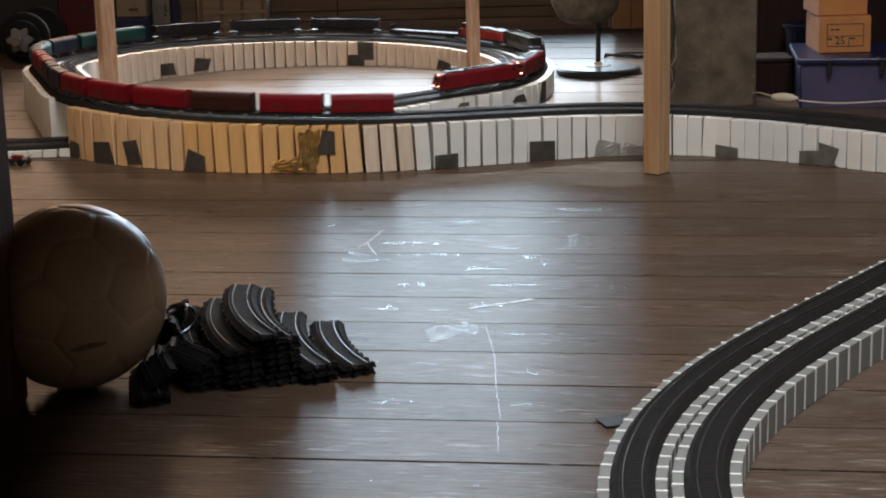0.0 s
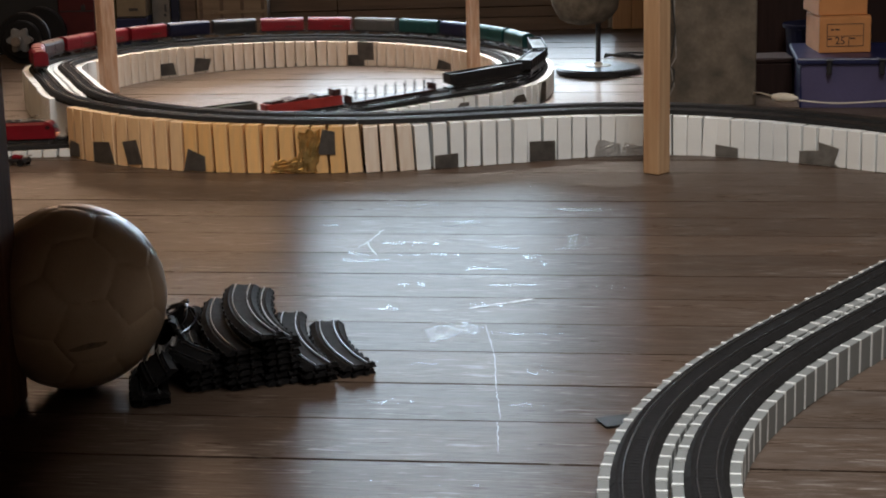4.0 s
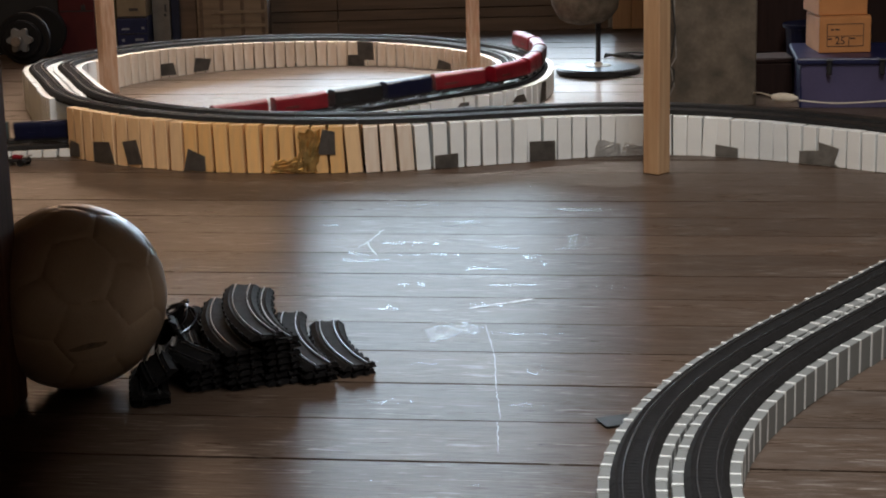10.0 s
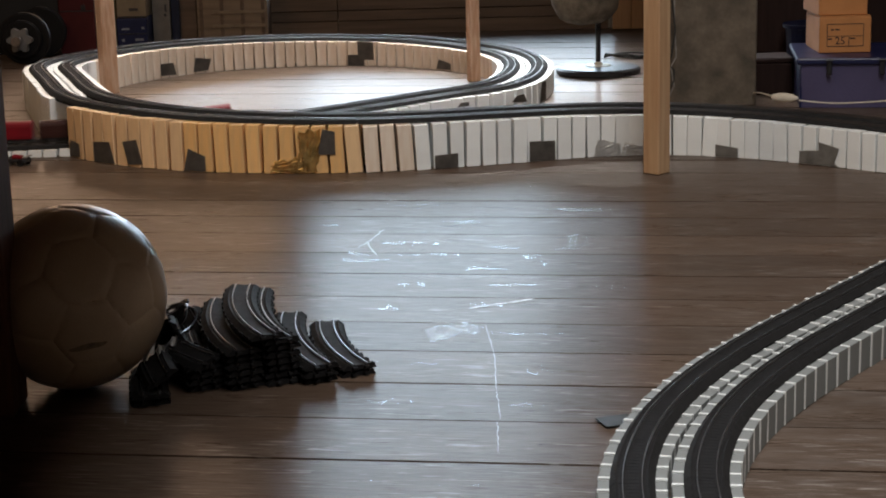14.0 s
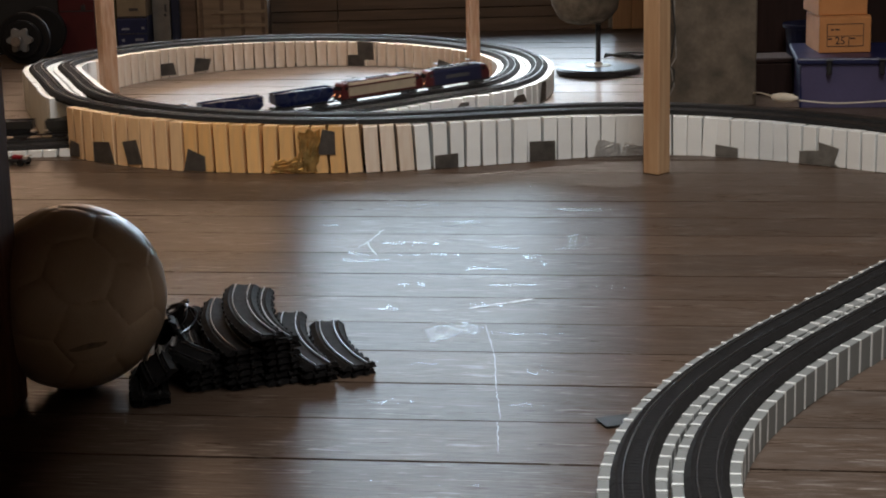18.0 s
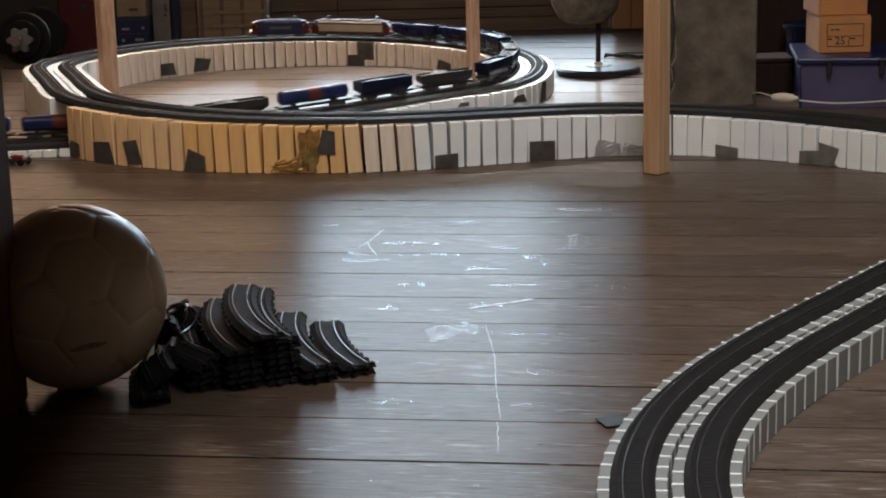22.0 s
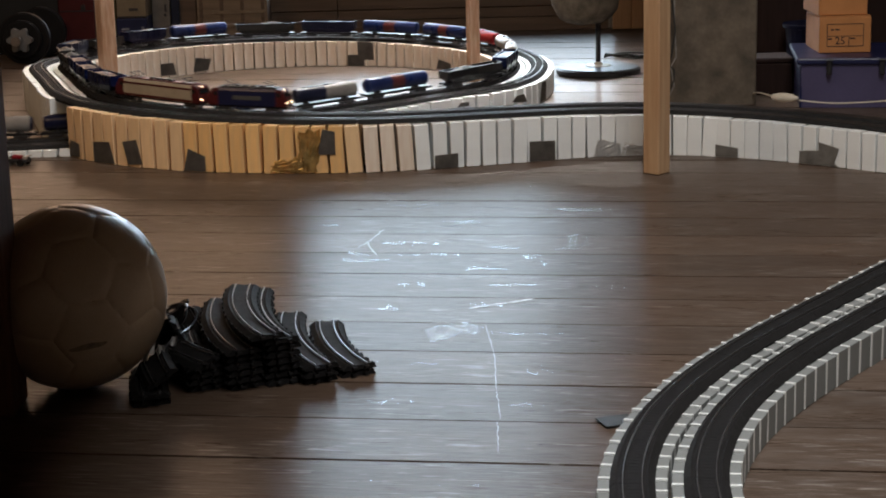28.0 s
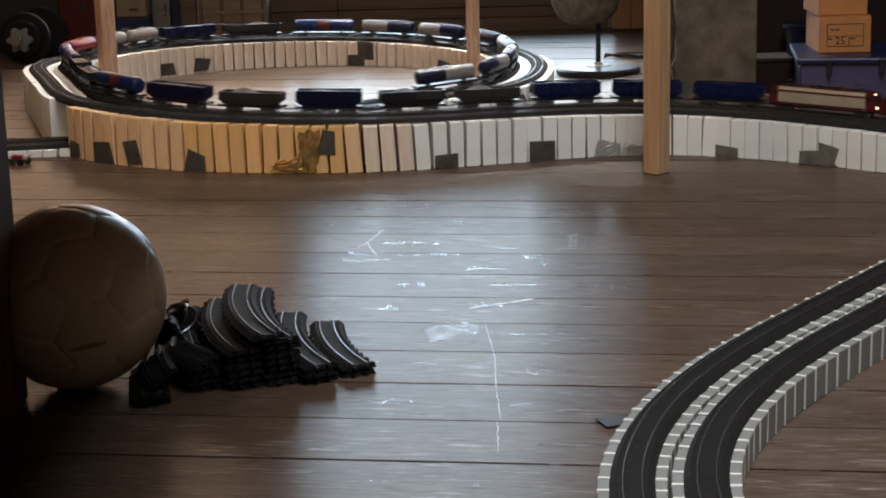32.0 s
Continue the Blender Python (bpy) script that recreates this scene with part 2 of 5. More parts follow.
def sweep(bm, points, section, closed_ends=True, ups=None):
    """Sweeps a closed section of (side, up) pairs along points; side is to the left of travel."""
    pts = [Vector(p) for p in points]
    rings = []
    for i, p in enumerate(pts):
        d = pts[min(i + 1, len(pts) - 1)] - pts[max(i - 1, 0)]
        d.normalize()
        up = Vector((0, 0, 1))
        if abs(d.z) > 0.95:
            up = Vector((0, 1, 0))
        side = up.cross(d).normalized()
        u = d.cross(side)
        rings.append([bm.verts.new(p + side * a + u * b) for a, b in section])
    k = len(section)
    for a, b in zip(rings, rings[1:]):
        for i in range(k):
            bm.faces.new((a[i], a[(i + 1) % k], b[(i + 1) % k], b[i]))
    if closed_ends:
        bm.faces.new(list(reversed(rings[0])))
        bm.faces.new(rings[-1])
    bmesh.ops.recalc_face_normals(bm, faces=bm.faces)


def round_section(r, n=8):
    return [(r * math.cos(2 * math.pi * i / n), r * math.sin(2 * math.pi * i / n)) for i in range(n)]


def wire(points, r, n=8):
    bm = bmesh.new()
    sweep(bm, points, round_section(r, n))
    return bm


def prism(bm, outline, x0, x1, m=None):
    """Runs a (y, z) outline from x0 to x1."""
    a = [bm.verts.new((x0, y, z)) for y, z in outline]
    b = [bm.verts.new((x1, y, z)) for y, z in outline]
    n = len(outline)
    for i in range(n):
        bm.faces.new((a[i], a[(i + 1) % n], b[(i + 1) % n], b[i]))
    bm.faces.new(list(reversed(a))), bm.faces.new(b)
    bmesh.ops.recalc_face_normals(bm, faces=bm.faces)
    if m is not None:
        bmesh.ops.transform(bm, matrix=m, verts=a + b)


# ---- the line of the tracks ----
def spline(points, step=0.005):
    """A smooth curve through points, sampled at even steps."""
    p = np.array(points, float)
    t = np.r_[0, np.cumsum(np.sqrt((np.diff(p[:, :2], axis=0) ** 2).sum(1)))]
    n, h = len(t), np.diff(t)
    a, b = np.eye(n), np.zeros((n, p.shape[1]))
    for i in range(1, n - 1):
        a[i, i - 1], a[i, i], a[i, i + 1] = h[i - 1], 2 * (h[i - 1] + h[i]), h[i]
        b[i] = 6 * ((p[i + 1] - p[i]) / h[i] - (p[i] - p[i - 1]) / h[i - 1])
    k = np.linalg.solve(a, b)
    s = np.arange(0, t[-1], step)
    j = np.clip(np.searchsorted(t, s, side="right") - 1, 0, n - 2)
    u, hh = (s - t[j])[:, None], h[j][:, None]
    v = hh - u
    return k[j] * v ** 3 / (6 * hh) + k[j + 1] * u ** 3 / (6 * hh) + (p[j] / hh - k[j] * hh / 6) * v + (p[j + 1] / hh - k[j + 1] * hh / 6) * u


class Line:
    """A curve by its length, with a place and a heading at every point."""

    def __init__(self, pts):
        self.p = pts
        self.s = np.r_[0, np.cumsum(np.sqrt((np.diff(pts, axis=0) ** 2).sum(1)))]
        self.end = self.s[-1]

    def at(self, s):
        return Vector([np.interp(s, self.s, self.p[:, k]) for k in range(3)])

    def heading(self, s):
        d = self.at(s + 0.01) - self.at(s - 0.01)
        return math.atan2(d.y, d.x)


def beside(pts, d):
    """The curve d to the left of another."""
    t = np.gradient(pts[:, :2], axis=0)
    t /= np.hypot(t[:, 0], t[:, 1])[:, None]
    r = pts.copy()
    r[:, 0] -= t[:, 1] * d
    r[:, 1] += t[:, 0] * d
    return r


# midway between the two tracks: x, y and height of the blocks' tops, from the near end round the loop to the far left
GAP = 0.0322
MID = [(0.205, 1.05, 0.022), (0.188, 1.28, 0.026), (0.193, 1.443, 0.029), (0.23, 1.584, 0.032), (0.312, 1.74, 0.036), (0.445, 1.92, 0.039), (0.62, 2.14, 0.043),
       (0.80, 2.38, 0.048), (0.93, 2.62, 0.055), (0.93, 2.82, 0.061), (0.85, 2.955, 0.065), (0.745, 3.055, 0.067), (0.56, 3.19, 0.070), (0.333, 3.241, 0.075),
       (0.108, 3.19, 0.081), (-0.09, 3.145, 0.083), (-0.275, 3.15, 0.086), (-0.473, 3.21, 0.091), (-0.62, 3.315, 0.096), (-0.715, 3.47, 0.095), (-0.792, 3.70, 0.090),
       (-0.864, 3.93, 0.084), (-0.895, 4.13, 0.078)]
MID += [(-0.335 + 0.541 * math.cos(radians(a)), 4.095 + 0.541 * math.sin(radians(a)), 0.076 - (160 - a) * 0.000155) for a in range(160, -41, -25)]
MID += [(0.02, 3.725, 0.041), (-0.17, 3.60, 0.034), (-0.38, 3.48, 0.026), (-0.58, 3.395, 0.018), (-0.78, 3.37, 0.013), (-1.0, 3.37, 0.012), (-1.5, 3.37, 0.012), (-3.0, 3.37, 0.012), (-6.2, 3.37, 0.012)]
PAIR = spline(MID)
OUTER, INNER = Line(beside(PAIR, GAP)), Line(beside(PAIR, -GAP))
MIDDLE = Line(PAIR)


# ---- room ----
YAW = radians(-7.8)
floor = thing("floor", "", "", kind="structure")
part("subfloor", boxed(RX1 - RX0 + 0.6, RY1 - RY0 + 0.6, 0.05, pose((RX0 + RX1) / 2, (RY0 + RY1) / 2, -0.049)), UNDER, floor)
PLANK_W = 0.1213
plank = mesh_of(boxed(9.9, PLANK_W - 0.0034, 0.022, pose(0, 0, -0.011)), PLANK, "plank")
rng = random.Random(4)
for row in range(-36, 40):
    # one joint between boards runs through (0.01, 1.581)
    y = 1.581 + PLANK_W / math.cos(YAW) * (row + 0.5) + (-1.75 - 0.01) * math.tan(YAW)
    part("plank", plank, PLANK, floor, m=pose(-1.75, y, rng.uniform(-0.0006, 0.0002), 0, 0, math.degrees(YAW)))


def wall_with_opening(name, a, b, z1, hole, material, thick=0.12):
    """A wall from a to b (plan) with one opening (start, end along it, z0, z1)."""
    ob = thing(name, "", "", kind="structure")
    a, b = Vector((*a, 0)), Vector((*b, 0))
    d = (b - a)
    L, ang = d.length, math.degrees(math.atan2(d.y, d.x))
    pieces = [(0, L, 0, z1)] if hole is None else [(0, hole[0], 0, z1), (hole[1], L, 0, z1), (hole[0], hole[1], 0, hole[2]), (hole[0], hole[1], hole[3], z1)]
    for s0, s1, za, zb in pieces:
        m = Matrix.Translation(a) @ pose(0, 0, 0, 0, 0, ang) @ pose((s0 + s1) / 2, -thick / 2, (za + zb) / 2)
        part("wall_panel", boxed(s1 - s0, thick, zb - za, m), material, ob)
    return ob


# the back wall, in upright strips between its openings
back = thing("wall_back", "", "", kind="structure")
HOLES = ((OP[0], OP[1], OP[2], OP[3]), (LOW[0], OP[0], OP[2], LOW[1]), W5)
cuts = sorted({RX0, RX1, *(v for hole in HOLES for v in hole[:2])})
for x0, x1 in zip(cuts, cuts[1:]):
    z = 0.0
    for za, zb in sorted([h[2:] for h in HOLES if h[0] < (x0 + x1) / 2 < h[1]]) + [(RZ, RZ)]:
        if za > z:
            part("wall_panel", boxed(x1 - x0, 0.12, za - z, pose((x0 + x1) / 2, RY1 + 0.06, (z + za) / 2)), PLASTER, back)
        z = zb
# an unseen panel, as of a sloping roof, cuts off the opening to slant the sheen
bm = bmesh.new()
prism(bm, [(OP[1] + 0.001, 0.46), (0.62, 0.52), (0.50, 0.60), (0.38, 0.73), (0.29, 0.90), (0.29, OP[3]), (OP[1] + 0.001, OP[3])], -0.06, 0.06, pose(0, RY1 + 0.06, 0, 0, 0, 90) @ Matrix.Diagonal((1, -1, 1, 1)))
part("wall_panel", bm, PLASTER, back)
# the unseen gable room behind the opening, added to set its window farther back
wall_with_opening("wall_gable", (1.4, GY), (-1.9, GY), RZ, (1.4 - GW[1], 1.4 - GW[0], GW[2], GW[3]), PLASTER)
wall_with_opening("wall_gable_left", (-1.9, GY), (-1.9, RY1 + 0.12), RZ, None, PLASTER)
wall_with_opening("wall_gable_right", (1.4, RY1 + 0.12), (1.4, GY), RZ, None, PLASTER)
part("gable_floor", boxed(3.5, GY - RY1 + 0.1, 0.04, pose(-0.25, (GY + RY1 + 0.32) / 2, -0.02)), BACK_WOOD, floor)
wall_with_opening("wall_right", (RX1, RY0), (RX1, RY1), RZ, None, PLASTER)
wall_with_opening("wall_left", (RX0, RY1), (RX0, RY0), RZ, None, PLASTER)
wall_with_opening("wall_front", (RX0, RY0), (RX1, RY0), RZ, None, PLASTER)
bm = bmesh.new()
ROOF = (RL, R2, R3)
cuts = sorted({RX0 - 0.15, RX1 + 0.15, *(v for hole in ROOF for v in hole[:2])})
for x0, x1 in zip(cuts, cuts[1:]):
    y0 = RY0 - 0.15
    for y1, nxt in sorted([h[2:] for h in ROOF if h[0] < (x0 + x1) / 2 < h[1]]) + [(RY1 + 0.15, 0)]:
        box(bm, x1 - x0, y1 - y0, 0.08, pose((x0 + x1) / 2, (y0 + y1) / 2, RZ + 0.042))
        y0 = nxt
box(bm, 3.6, GY - RY1 - 0.1, 0.08, pose(-0.25, (GY + RY1 + 0.24) / 2 + 0.1, RZ + 0.042))
tagged(part("ceiling", bm, BACK_WOOD), kind="structure")
for name, m, w, h in (("window_1", pose((GW[0] + GW[1]) / 2, GY + 0.06, (GW[2] + GW[3]) / 2), GW[1] - GW[0], GW[3] - GW[2]),
                      ("window_3", pose((R2[0] + R2[1]) / 2, (R2[2] + R2[3]) / 2, RZ + 0.05, 90, 0, 0), R2[1] - R2[0], R2[3] - R2[2]),
                      ("window_4", pose((R3[0] + R3[1]) / 2, (R3[2] + R3[3]) / 2, RZ + 0.05, 90, 0, 0), R3[1] - R3[0], R3[3] - R3[2]),
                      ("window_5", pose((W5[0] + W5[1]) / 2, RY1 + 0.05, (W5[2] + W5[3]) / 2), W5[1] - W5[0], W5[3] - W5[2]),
                      ("window_2", pose((RL[0] + RL[1]) / 2, (RL[2] + RL[3]) / 2, RZ + 0.05, 90, 0, 0), RL[1] - RL[0], RL[3] - RL[2])):
    win = thing(name, "", "", kind="structure", at=m)
    for sx, sz, px, pz in ((w, 0.05, 0, h / 2 - 0.025), (w, 0.05, 0, -h / 2 + 0.025), (0.05, h - 0.1, w / 2 - 0.025, 0), (0.05, h - 0.1, -w / 2 + 0.025, 0), (0.04, h - 0.1, 0, 0))[:4 if name == "window_1" else 5]:
        part("window_frame", boxed(sx, 0.05, sz, pose(px, 0, pz), 0.004), PINE, win)


# an added blind stops the gable light behind the small window
blind = thing("roller_blind", "unseen closed blind added to keep gable light out of the small window", "blind", at=pose((W5[0] + W5[1]) / 2, RY1 + 0.115, W5[2] - 0.02))
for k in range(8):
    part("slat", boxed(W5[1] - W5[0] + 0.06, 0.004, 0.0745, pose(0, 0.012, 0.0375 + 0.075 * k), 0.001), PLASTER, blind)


def post(label, x, y, w, d, turn, height, material, lean=(0, 0)):
    ob = thing("wooden_post", label, "post", at=pose(x, y, 0, lean[0], lean[1], turn))
    bm = bmesh.new()
    vs = box(bm, w, d, height, pose(0, 0, height / 2), 0.002)
    part("timber", bm, material, ob)
    return ob


post("square planed pine post in front of the block wall", 0.375, 2.998, 0.034, 0.034, 47, RZ, PINE)
post("rough pine post inside the loop of track", 0.085, 4.21, 0.026, 0.026, 20, 0.26, PINE_ROUGH)
post("rough knotty pine post inside the bend of track", -0.786, 4.165, 0.035, 0.035, 35, 0.30, PINE_ROUGH)
# the bench beside the camera; only one leg stands in view
bench = thing("work_bench", "dark stained wooden bench with square legs beside the ball", "bench", at=pose(0.02, 0.6, 0))
for sx in (-1, 1):
    for sy in (-1, 1):
        if sx < 0 or sy < 0:
            part("leg", boxed(0.07, 0.07, 0.70, pose(-0.508 if sx < 0 else -0.09, sy * 1.18, 0.35), 0.004, 2), DARK_WOOD, bench)
# unseen top, sized to keep the roof light off the ball
part("top", boxed(1.08, 2.63, 0.035, pose(-0.58, 0.065, 0.718), 0.004), DARK_WOOD, bench)
for sy in (-1, 1):
    part("leg", boxed(0.07, 0.07, 0.70, pose(-1.07, sy * 1.18, 0.35), 0.004, 2), DARK_WOOD, bench)

# concrete pillar
pillar = thing("concrete_pillar", "rough grey-brown concrete pillar standing on the floor", "pillar", at=pose(0.584, 3.80, 0))
part("shaft", boxed(0.188, 0.16, RZ, pose(0, 0, RZ / 2), 0.003), CONCRETE, pillar)

# cupboard added as a backdrop for the darkness behind the crate
cupboard = thing("cupboard", "very dark red-brown cupboard added as backdrop for the deep shade", "cupboard", at=pose(1.43, 4.36, 0))
part("carcass", boxed(1.40, 0.40, 1.5, pose(0, 0, 0.751), 0.003), SHADE_WOOD, cupboard)
for i in range(3):
    door = part("door", boxed(0.455, 0.018, 1.40, pose(-0.463 + i * 0.463, -0.21, 0.76), 0.003), SHADE_WOOD, cupboard)
    part("knob", turned([(0.008, 0), (0.012, 0.012), (0.006, 0.018)], 16, pose(-0.463 + i * 0.463 + 0.19, -0.219, 0.8, 90, 0, 0)), BLACK, door)


# ---- block walls ----
BLOCK_PITCH, BLOCK_W, BLOCK_ACROSS, LEDGE = 0.0290, 0.0259, 0.0605, 0.0095
block_meshes = {}


def block_mesh(h, material, half=False, wide=0, slim=0.0, ledge=0.0):
    """A block with its foot on the floor, of that height to the millimetre."""
    key = (round(h * 1000), material.name, half, wide, slim, ledge)
    if key not in block_meshes:
        hh = key[0] / 1000
        across = BLOCK_ACROSS * 0.35 if half else BLOCK_ACROSS + abs(ledge)
        side = -1 if ledge < 0 else 1
        block_meshes[key] = mesh_of(boxed(BLOCK_W - slim + 0.0007 * wide, across, hh, pose(0, side * (BLOCK_ACROSS / 2 + abs(ledge) - across / 2), hh / 2), 0.0007), material, "block")
    return block_meshes[key]


def spacer_mesh(h):
    key = (round(h * 1000), "spacer")
    if key not in block_meshes:
        hh = key[0] / 1000
        block_meshes[key] = mesh_of(boxed(0.0035, BLOCK_ACROSS + 0.0008, hh, pose(0, 0, hh / 2 + 0.0004), 0.0004), BLOCK_WHITE, "spacer_strip")
    return block_meshes[key]


def ledge_at(s):
    """How far the blocks stand out beyond the track on the outside."""
    return 0.0 if s < 1.95 else LEDGE if s < 3.86 else 0.0035


def near_lower_line(p):
    """Whether a place on the upper line stands over the line that passes beneath."""
    return abs(p.y - (3.385 if p.x > -0.66 else 3.37)) < 0.098 and p.x < -0.56


BLOCK_WALLS = [
    ("front_wall", 1.95, 3.86, "long wall of upright blocks under the front track, warm-lit pine at one end and white at the other"),
    ("bend_wall", 3.86, 4.75, "white and pale blocks standing under the outer bend of track"),
    ("back_wall", 4.75, 5.95, "pale wooden blocks standing in a ring under the back of the loop"),
    ("ramp_wall", 5.95, 8.10, "white blocks of falling height under the curved ramp"),
    ("near_viaduct", 0.0, 1.25, "low grey-white blocks in two rows under the near tracks"),
    ("side_viaduct", 1.25, 1.95, "white blocks under the turning tracks at the side of the room"),
    ("low_wall", 8.10, 12.85, "thin flat blocks under the straight track along the floor"),
]


def block_material(s, p):
    if s < 1.95:
        return BLOCK_GREY
    if s < 4.0 and p.x < -0.165 and p.y < 3.36:
        return BLOCK_PINE_DIM if s > 3.52 else BLOCK_PINE_WARM
    # tan, then pale: the warm light's falloff stepped in block colour
    if s < 3.6 and p.x < -0.04:
        return BLOCK_PINE_DIM if p.x < -0.135 else BLOCK_PALE
    if 4.7 < s < 6.1:
        return BLOCK_PALE
    return BLOCK_WHITE


rng = random.Random(8)
for wname, s0, s1, label in BLOCK_WALLS:
    wall = thing("block_wall", label, "block wall", "block walls")
    for line in (OUTER, INNER):
        # steps along each row
        sa, sb = (line.s[np.argmin(abs(MIDDLE.s - v))] for v in (s0, s1))
        n = max(1, round((sb - sa) / BLOCK_PITCH)) if wname != "low_wall" else 0
        for i in range(n):
            s = sa + (i + 0.5) * (sb - sa) / n
            p = line.at(s)
            half = False
            if 3.4 < s < 4.6:
                # leave the gap through which the lower line passes
                half = line is OUTER and 3.275 < p.y < 3.335
                if (line is OUTER and 3.335 < p.y < 3.44) or (line is INNER and near_lower_line(p)):
                    continue
            h = p.z - rng.uniform(0, 0.0012)
            if s < 1.9:
                # pale strips between the grey blocks
                q = line.at(s + (sb - sa) / n / 2)
                part("spacer_strip", spacer_mesh(q.z), None, wall, m=pose(q.x, q.y, 0, 0, 0, math.degrees(line.heading(s + 0.015))))
            part("block", block_mesh(h, block_material(s, p), half, rng.choice((-2, -1, -1, 0)), 0.0018 if 4.9 < s < 6.0 else 0.0, ledge_at(s) * (1 if line is OUTER else -1)), None, wall,
                 m=pose(p.x, p.y, 0, rng.gauss(0, 0.35), rng.gauss(0, 0.9) + (2.2 if 3.1 < s < 3.32 else 0), math.degrees(line.heading(s)) + rng.gauss(0, 0.8)))

# flat boards under the low straight line outside the loop
low_wall = wall
for line in (OUTER, INNER):
    bm = bmesh.new()
    sa = line.s[np.argmin(abs(line.p[:, 0] + 1.2) + 10 * (line.s < 6))]
    sweep(bm, [line.at(s) - Vector((0, 0, line.at(s).z)) for s in np.arange(sa, line.end - 0.02, 0.2)], [(-0.03, 0), (0.03, 0), (0.03, 0.0119), (-0.03, 0.0119)])
    part("board", bm, BLOCK_WHITE, low_wall)

# bridge boards over the lower line
bridge = thing("bridge_board", "thin dark board bridging the gap over the lower track", "board")
for line in (OUTER, INNER):
    bm = bmesh.new()
    sweep(bm, [line.at(s) for s in np.arange(3.60, 4.02, 0.02)], [(-0.0215, -0.004), (0.0215, -0.004), (0.0215, 0.0001), (-0.0215, 0.0001)])
    part("board", bm, BED, bridge)


# ---- track ----
def track_piece(line, s0, s1, label):
    n = max(3, int((s1 - s0) / 0.016))
    mid = (s0 + s1) / 2
    o = line.at(mid)
    ob = thing("track_piece", label, "track", "model railway track", at=pose(o.x, o.y, o.z))
    pts = [line.at(s) - o for s in np.linspace(s0 + 0.0004, s1 - 0.0004, n)]
    bm = bmesh.new()
    sweep(bm, pts, [(-0.020, 0.0003), (-0.020, 0.0016), (-0.0142, 0.0073), (-0.0120, 0.0059), (0.0120, 0.0059), (0.0142, 0.0073), (0.020, 0.0016), (0.020, 0.0003)])
    part("roadbed", bm, BED, ob)
    for d in (-0.00845, 0.00845):
        bm = bmesh.new()
        sweep(bm, [p + Vector((0, 0, 0)) for p in pts], [(d - 0.00037, 0.0057), (d + 0.00037, 0.0057), (d + 0.00037, 0.0083), (d - 0.00037, 0.0083)])
        part("rail", bm, RAIL, ob)
    bm = bmesh.new()
    k = int((s1 - s0) / 0.0075)
    for i in range(k):
        s = s0 + (i + 0.5) * (s1 - s0) / k
        p = line.at(s) - o
        box(bm, 0.0036, 0.0225, 0.0006, pose(p.x, p.y, p.z + 0.0058, 0, 0, math.degrees(line.heading(s))))
    tagged(part("sleeper_web", bm, BED, ob), kind="stuff")
    return ob


for line in (OUTER, INNER):
    k = int(line.end / 0.188)
    for i in range(k):
        track_piece(line, line.end * i / k, line.end * (i + 1) / k, "black roadbed track piece with two bright rails")


# ---- trains ----
def paint(name, rgb, rough=0.38, **k):
    return mat(name, rgb, rough, **{"var": 0.1, "scale": 40, "fine": 300, "bump": 0.03, "spec": 0.28, **k})


RED = paint("red_wagon_paint", (0.17, 0.006, 0.013), 0.42)
MAROON = paint("brown_wagon_paint", (0.038, 0.013, 0.011), 0.45)
TEAL = paint("teal_wagon_paint", (0.004, 0.040, 0.040), 0.4)
NAVY = paint("dark_blue_wagon_paint", (0.0045, 0.0065, 0.026), 0.33)
BLUE = paint("blue_wagon_paint", (0.004, 0.008, 0.042), 0.28)
GREY = paint("grey_wagon_paint", (0.065, 0.064, 0.062), 0.5)
DARK = paint("black_wagon_paint", (0.011, 0.011, 0.012), 0.4)
SLATE = paint("dark_grey_wagon_paint", (0.024, 0.023, 0.021), 0.5)
WHITE = paint("white_wagon_paint", (0.33, 0.31, 0.29), 0.4)
ORANGE = paint("orange_wagon_paint", (0.095, 0.022, 0.018), 0.4)
DULL_WHITE = paint("dull_white_tank_paint", (0.20, 0.19, 0.18), 0.4)
# white body, dimmed and yellowed in colour for the backlight and warm light
LOCO_WHITE = paint("warm_lit_white_loco_paint", (0.36, 0.30, 0.22), 0.32)
TANK_BLUE = paint("blue_tank_paint", (0.008, 0.018, 0.080), 0.3)
TANK_RED = paint("bright_red_tank_paint", (0.21, 0.008, 0.012), 0.35)
SILVER = paint("silver_tank", (0.24, 0.215, 0.20), 0.36, metal=0.3)
GREEN = paint("dark_green_load", (0.03, 0.045, 0.025), 0.7)
LOCO_BLUE = paint("dark_blue_loco_paint", (0.010, 0.012, 0.040), 0.35)
LAMP_ON = mat("headlight", (0.9, 0.8, 0.7), 0.3, glow=((1.0, 0.62, 0.35), 9.0))
TAIL_ON = mat("tail_light", (0.8, 0.2, 0.1), 0.3, glow=((1.0, 0.35, 0.15), 3.0))
GLASS = mat("dark_cab_glass", (0.01, 0.012, 0.014), 0.08, var=0.02, bump=0)


def hood_outline(w, z0, z1, rise, k=7):
    pts = [(-w / 2 + 0.0008, z0), (w / 2 - 0.0008, z0), (w / 2, z0 + 0.006), (w / 2 - 0.0004, z1)]
    pts += [(w / 2 * math.cos(math.pi * i / k) * 0.975, z1 + rise * math.sin(math.pi * i / k) ** 0.8) for i in range(1, k)]
    return pts + [(-w / 2 + 0.0004, z1), (-w / 2, z0 + 0.006)]


wheel_mesh = {}


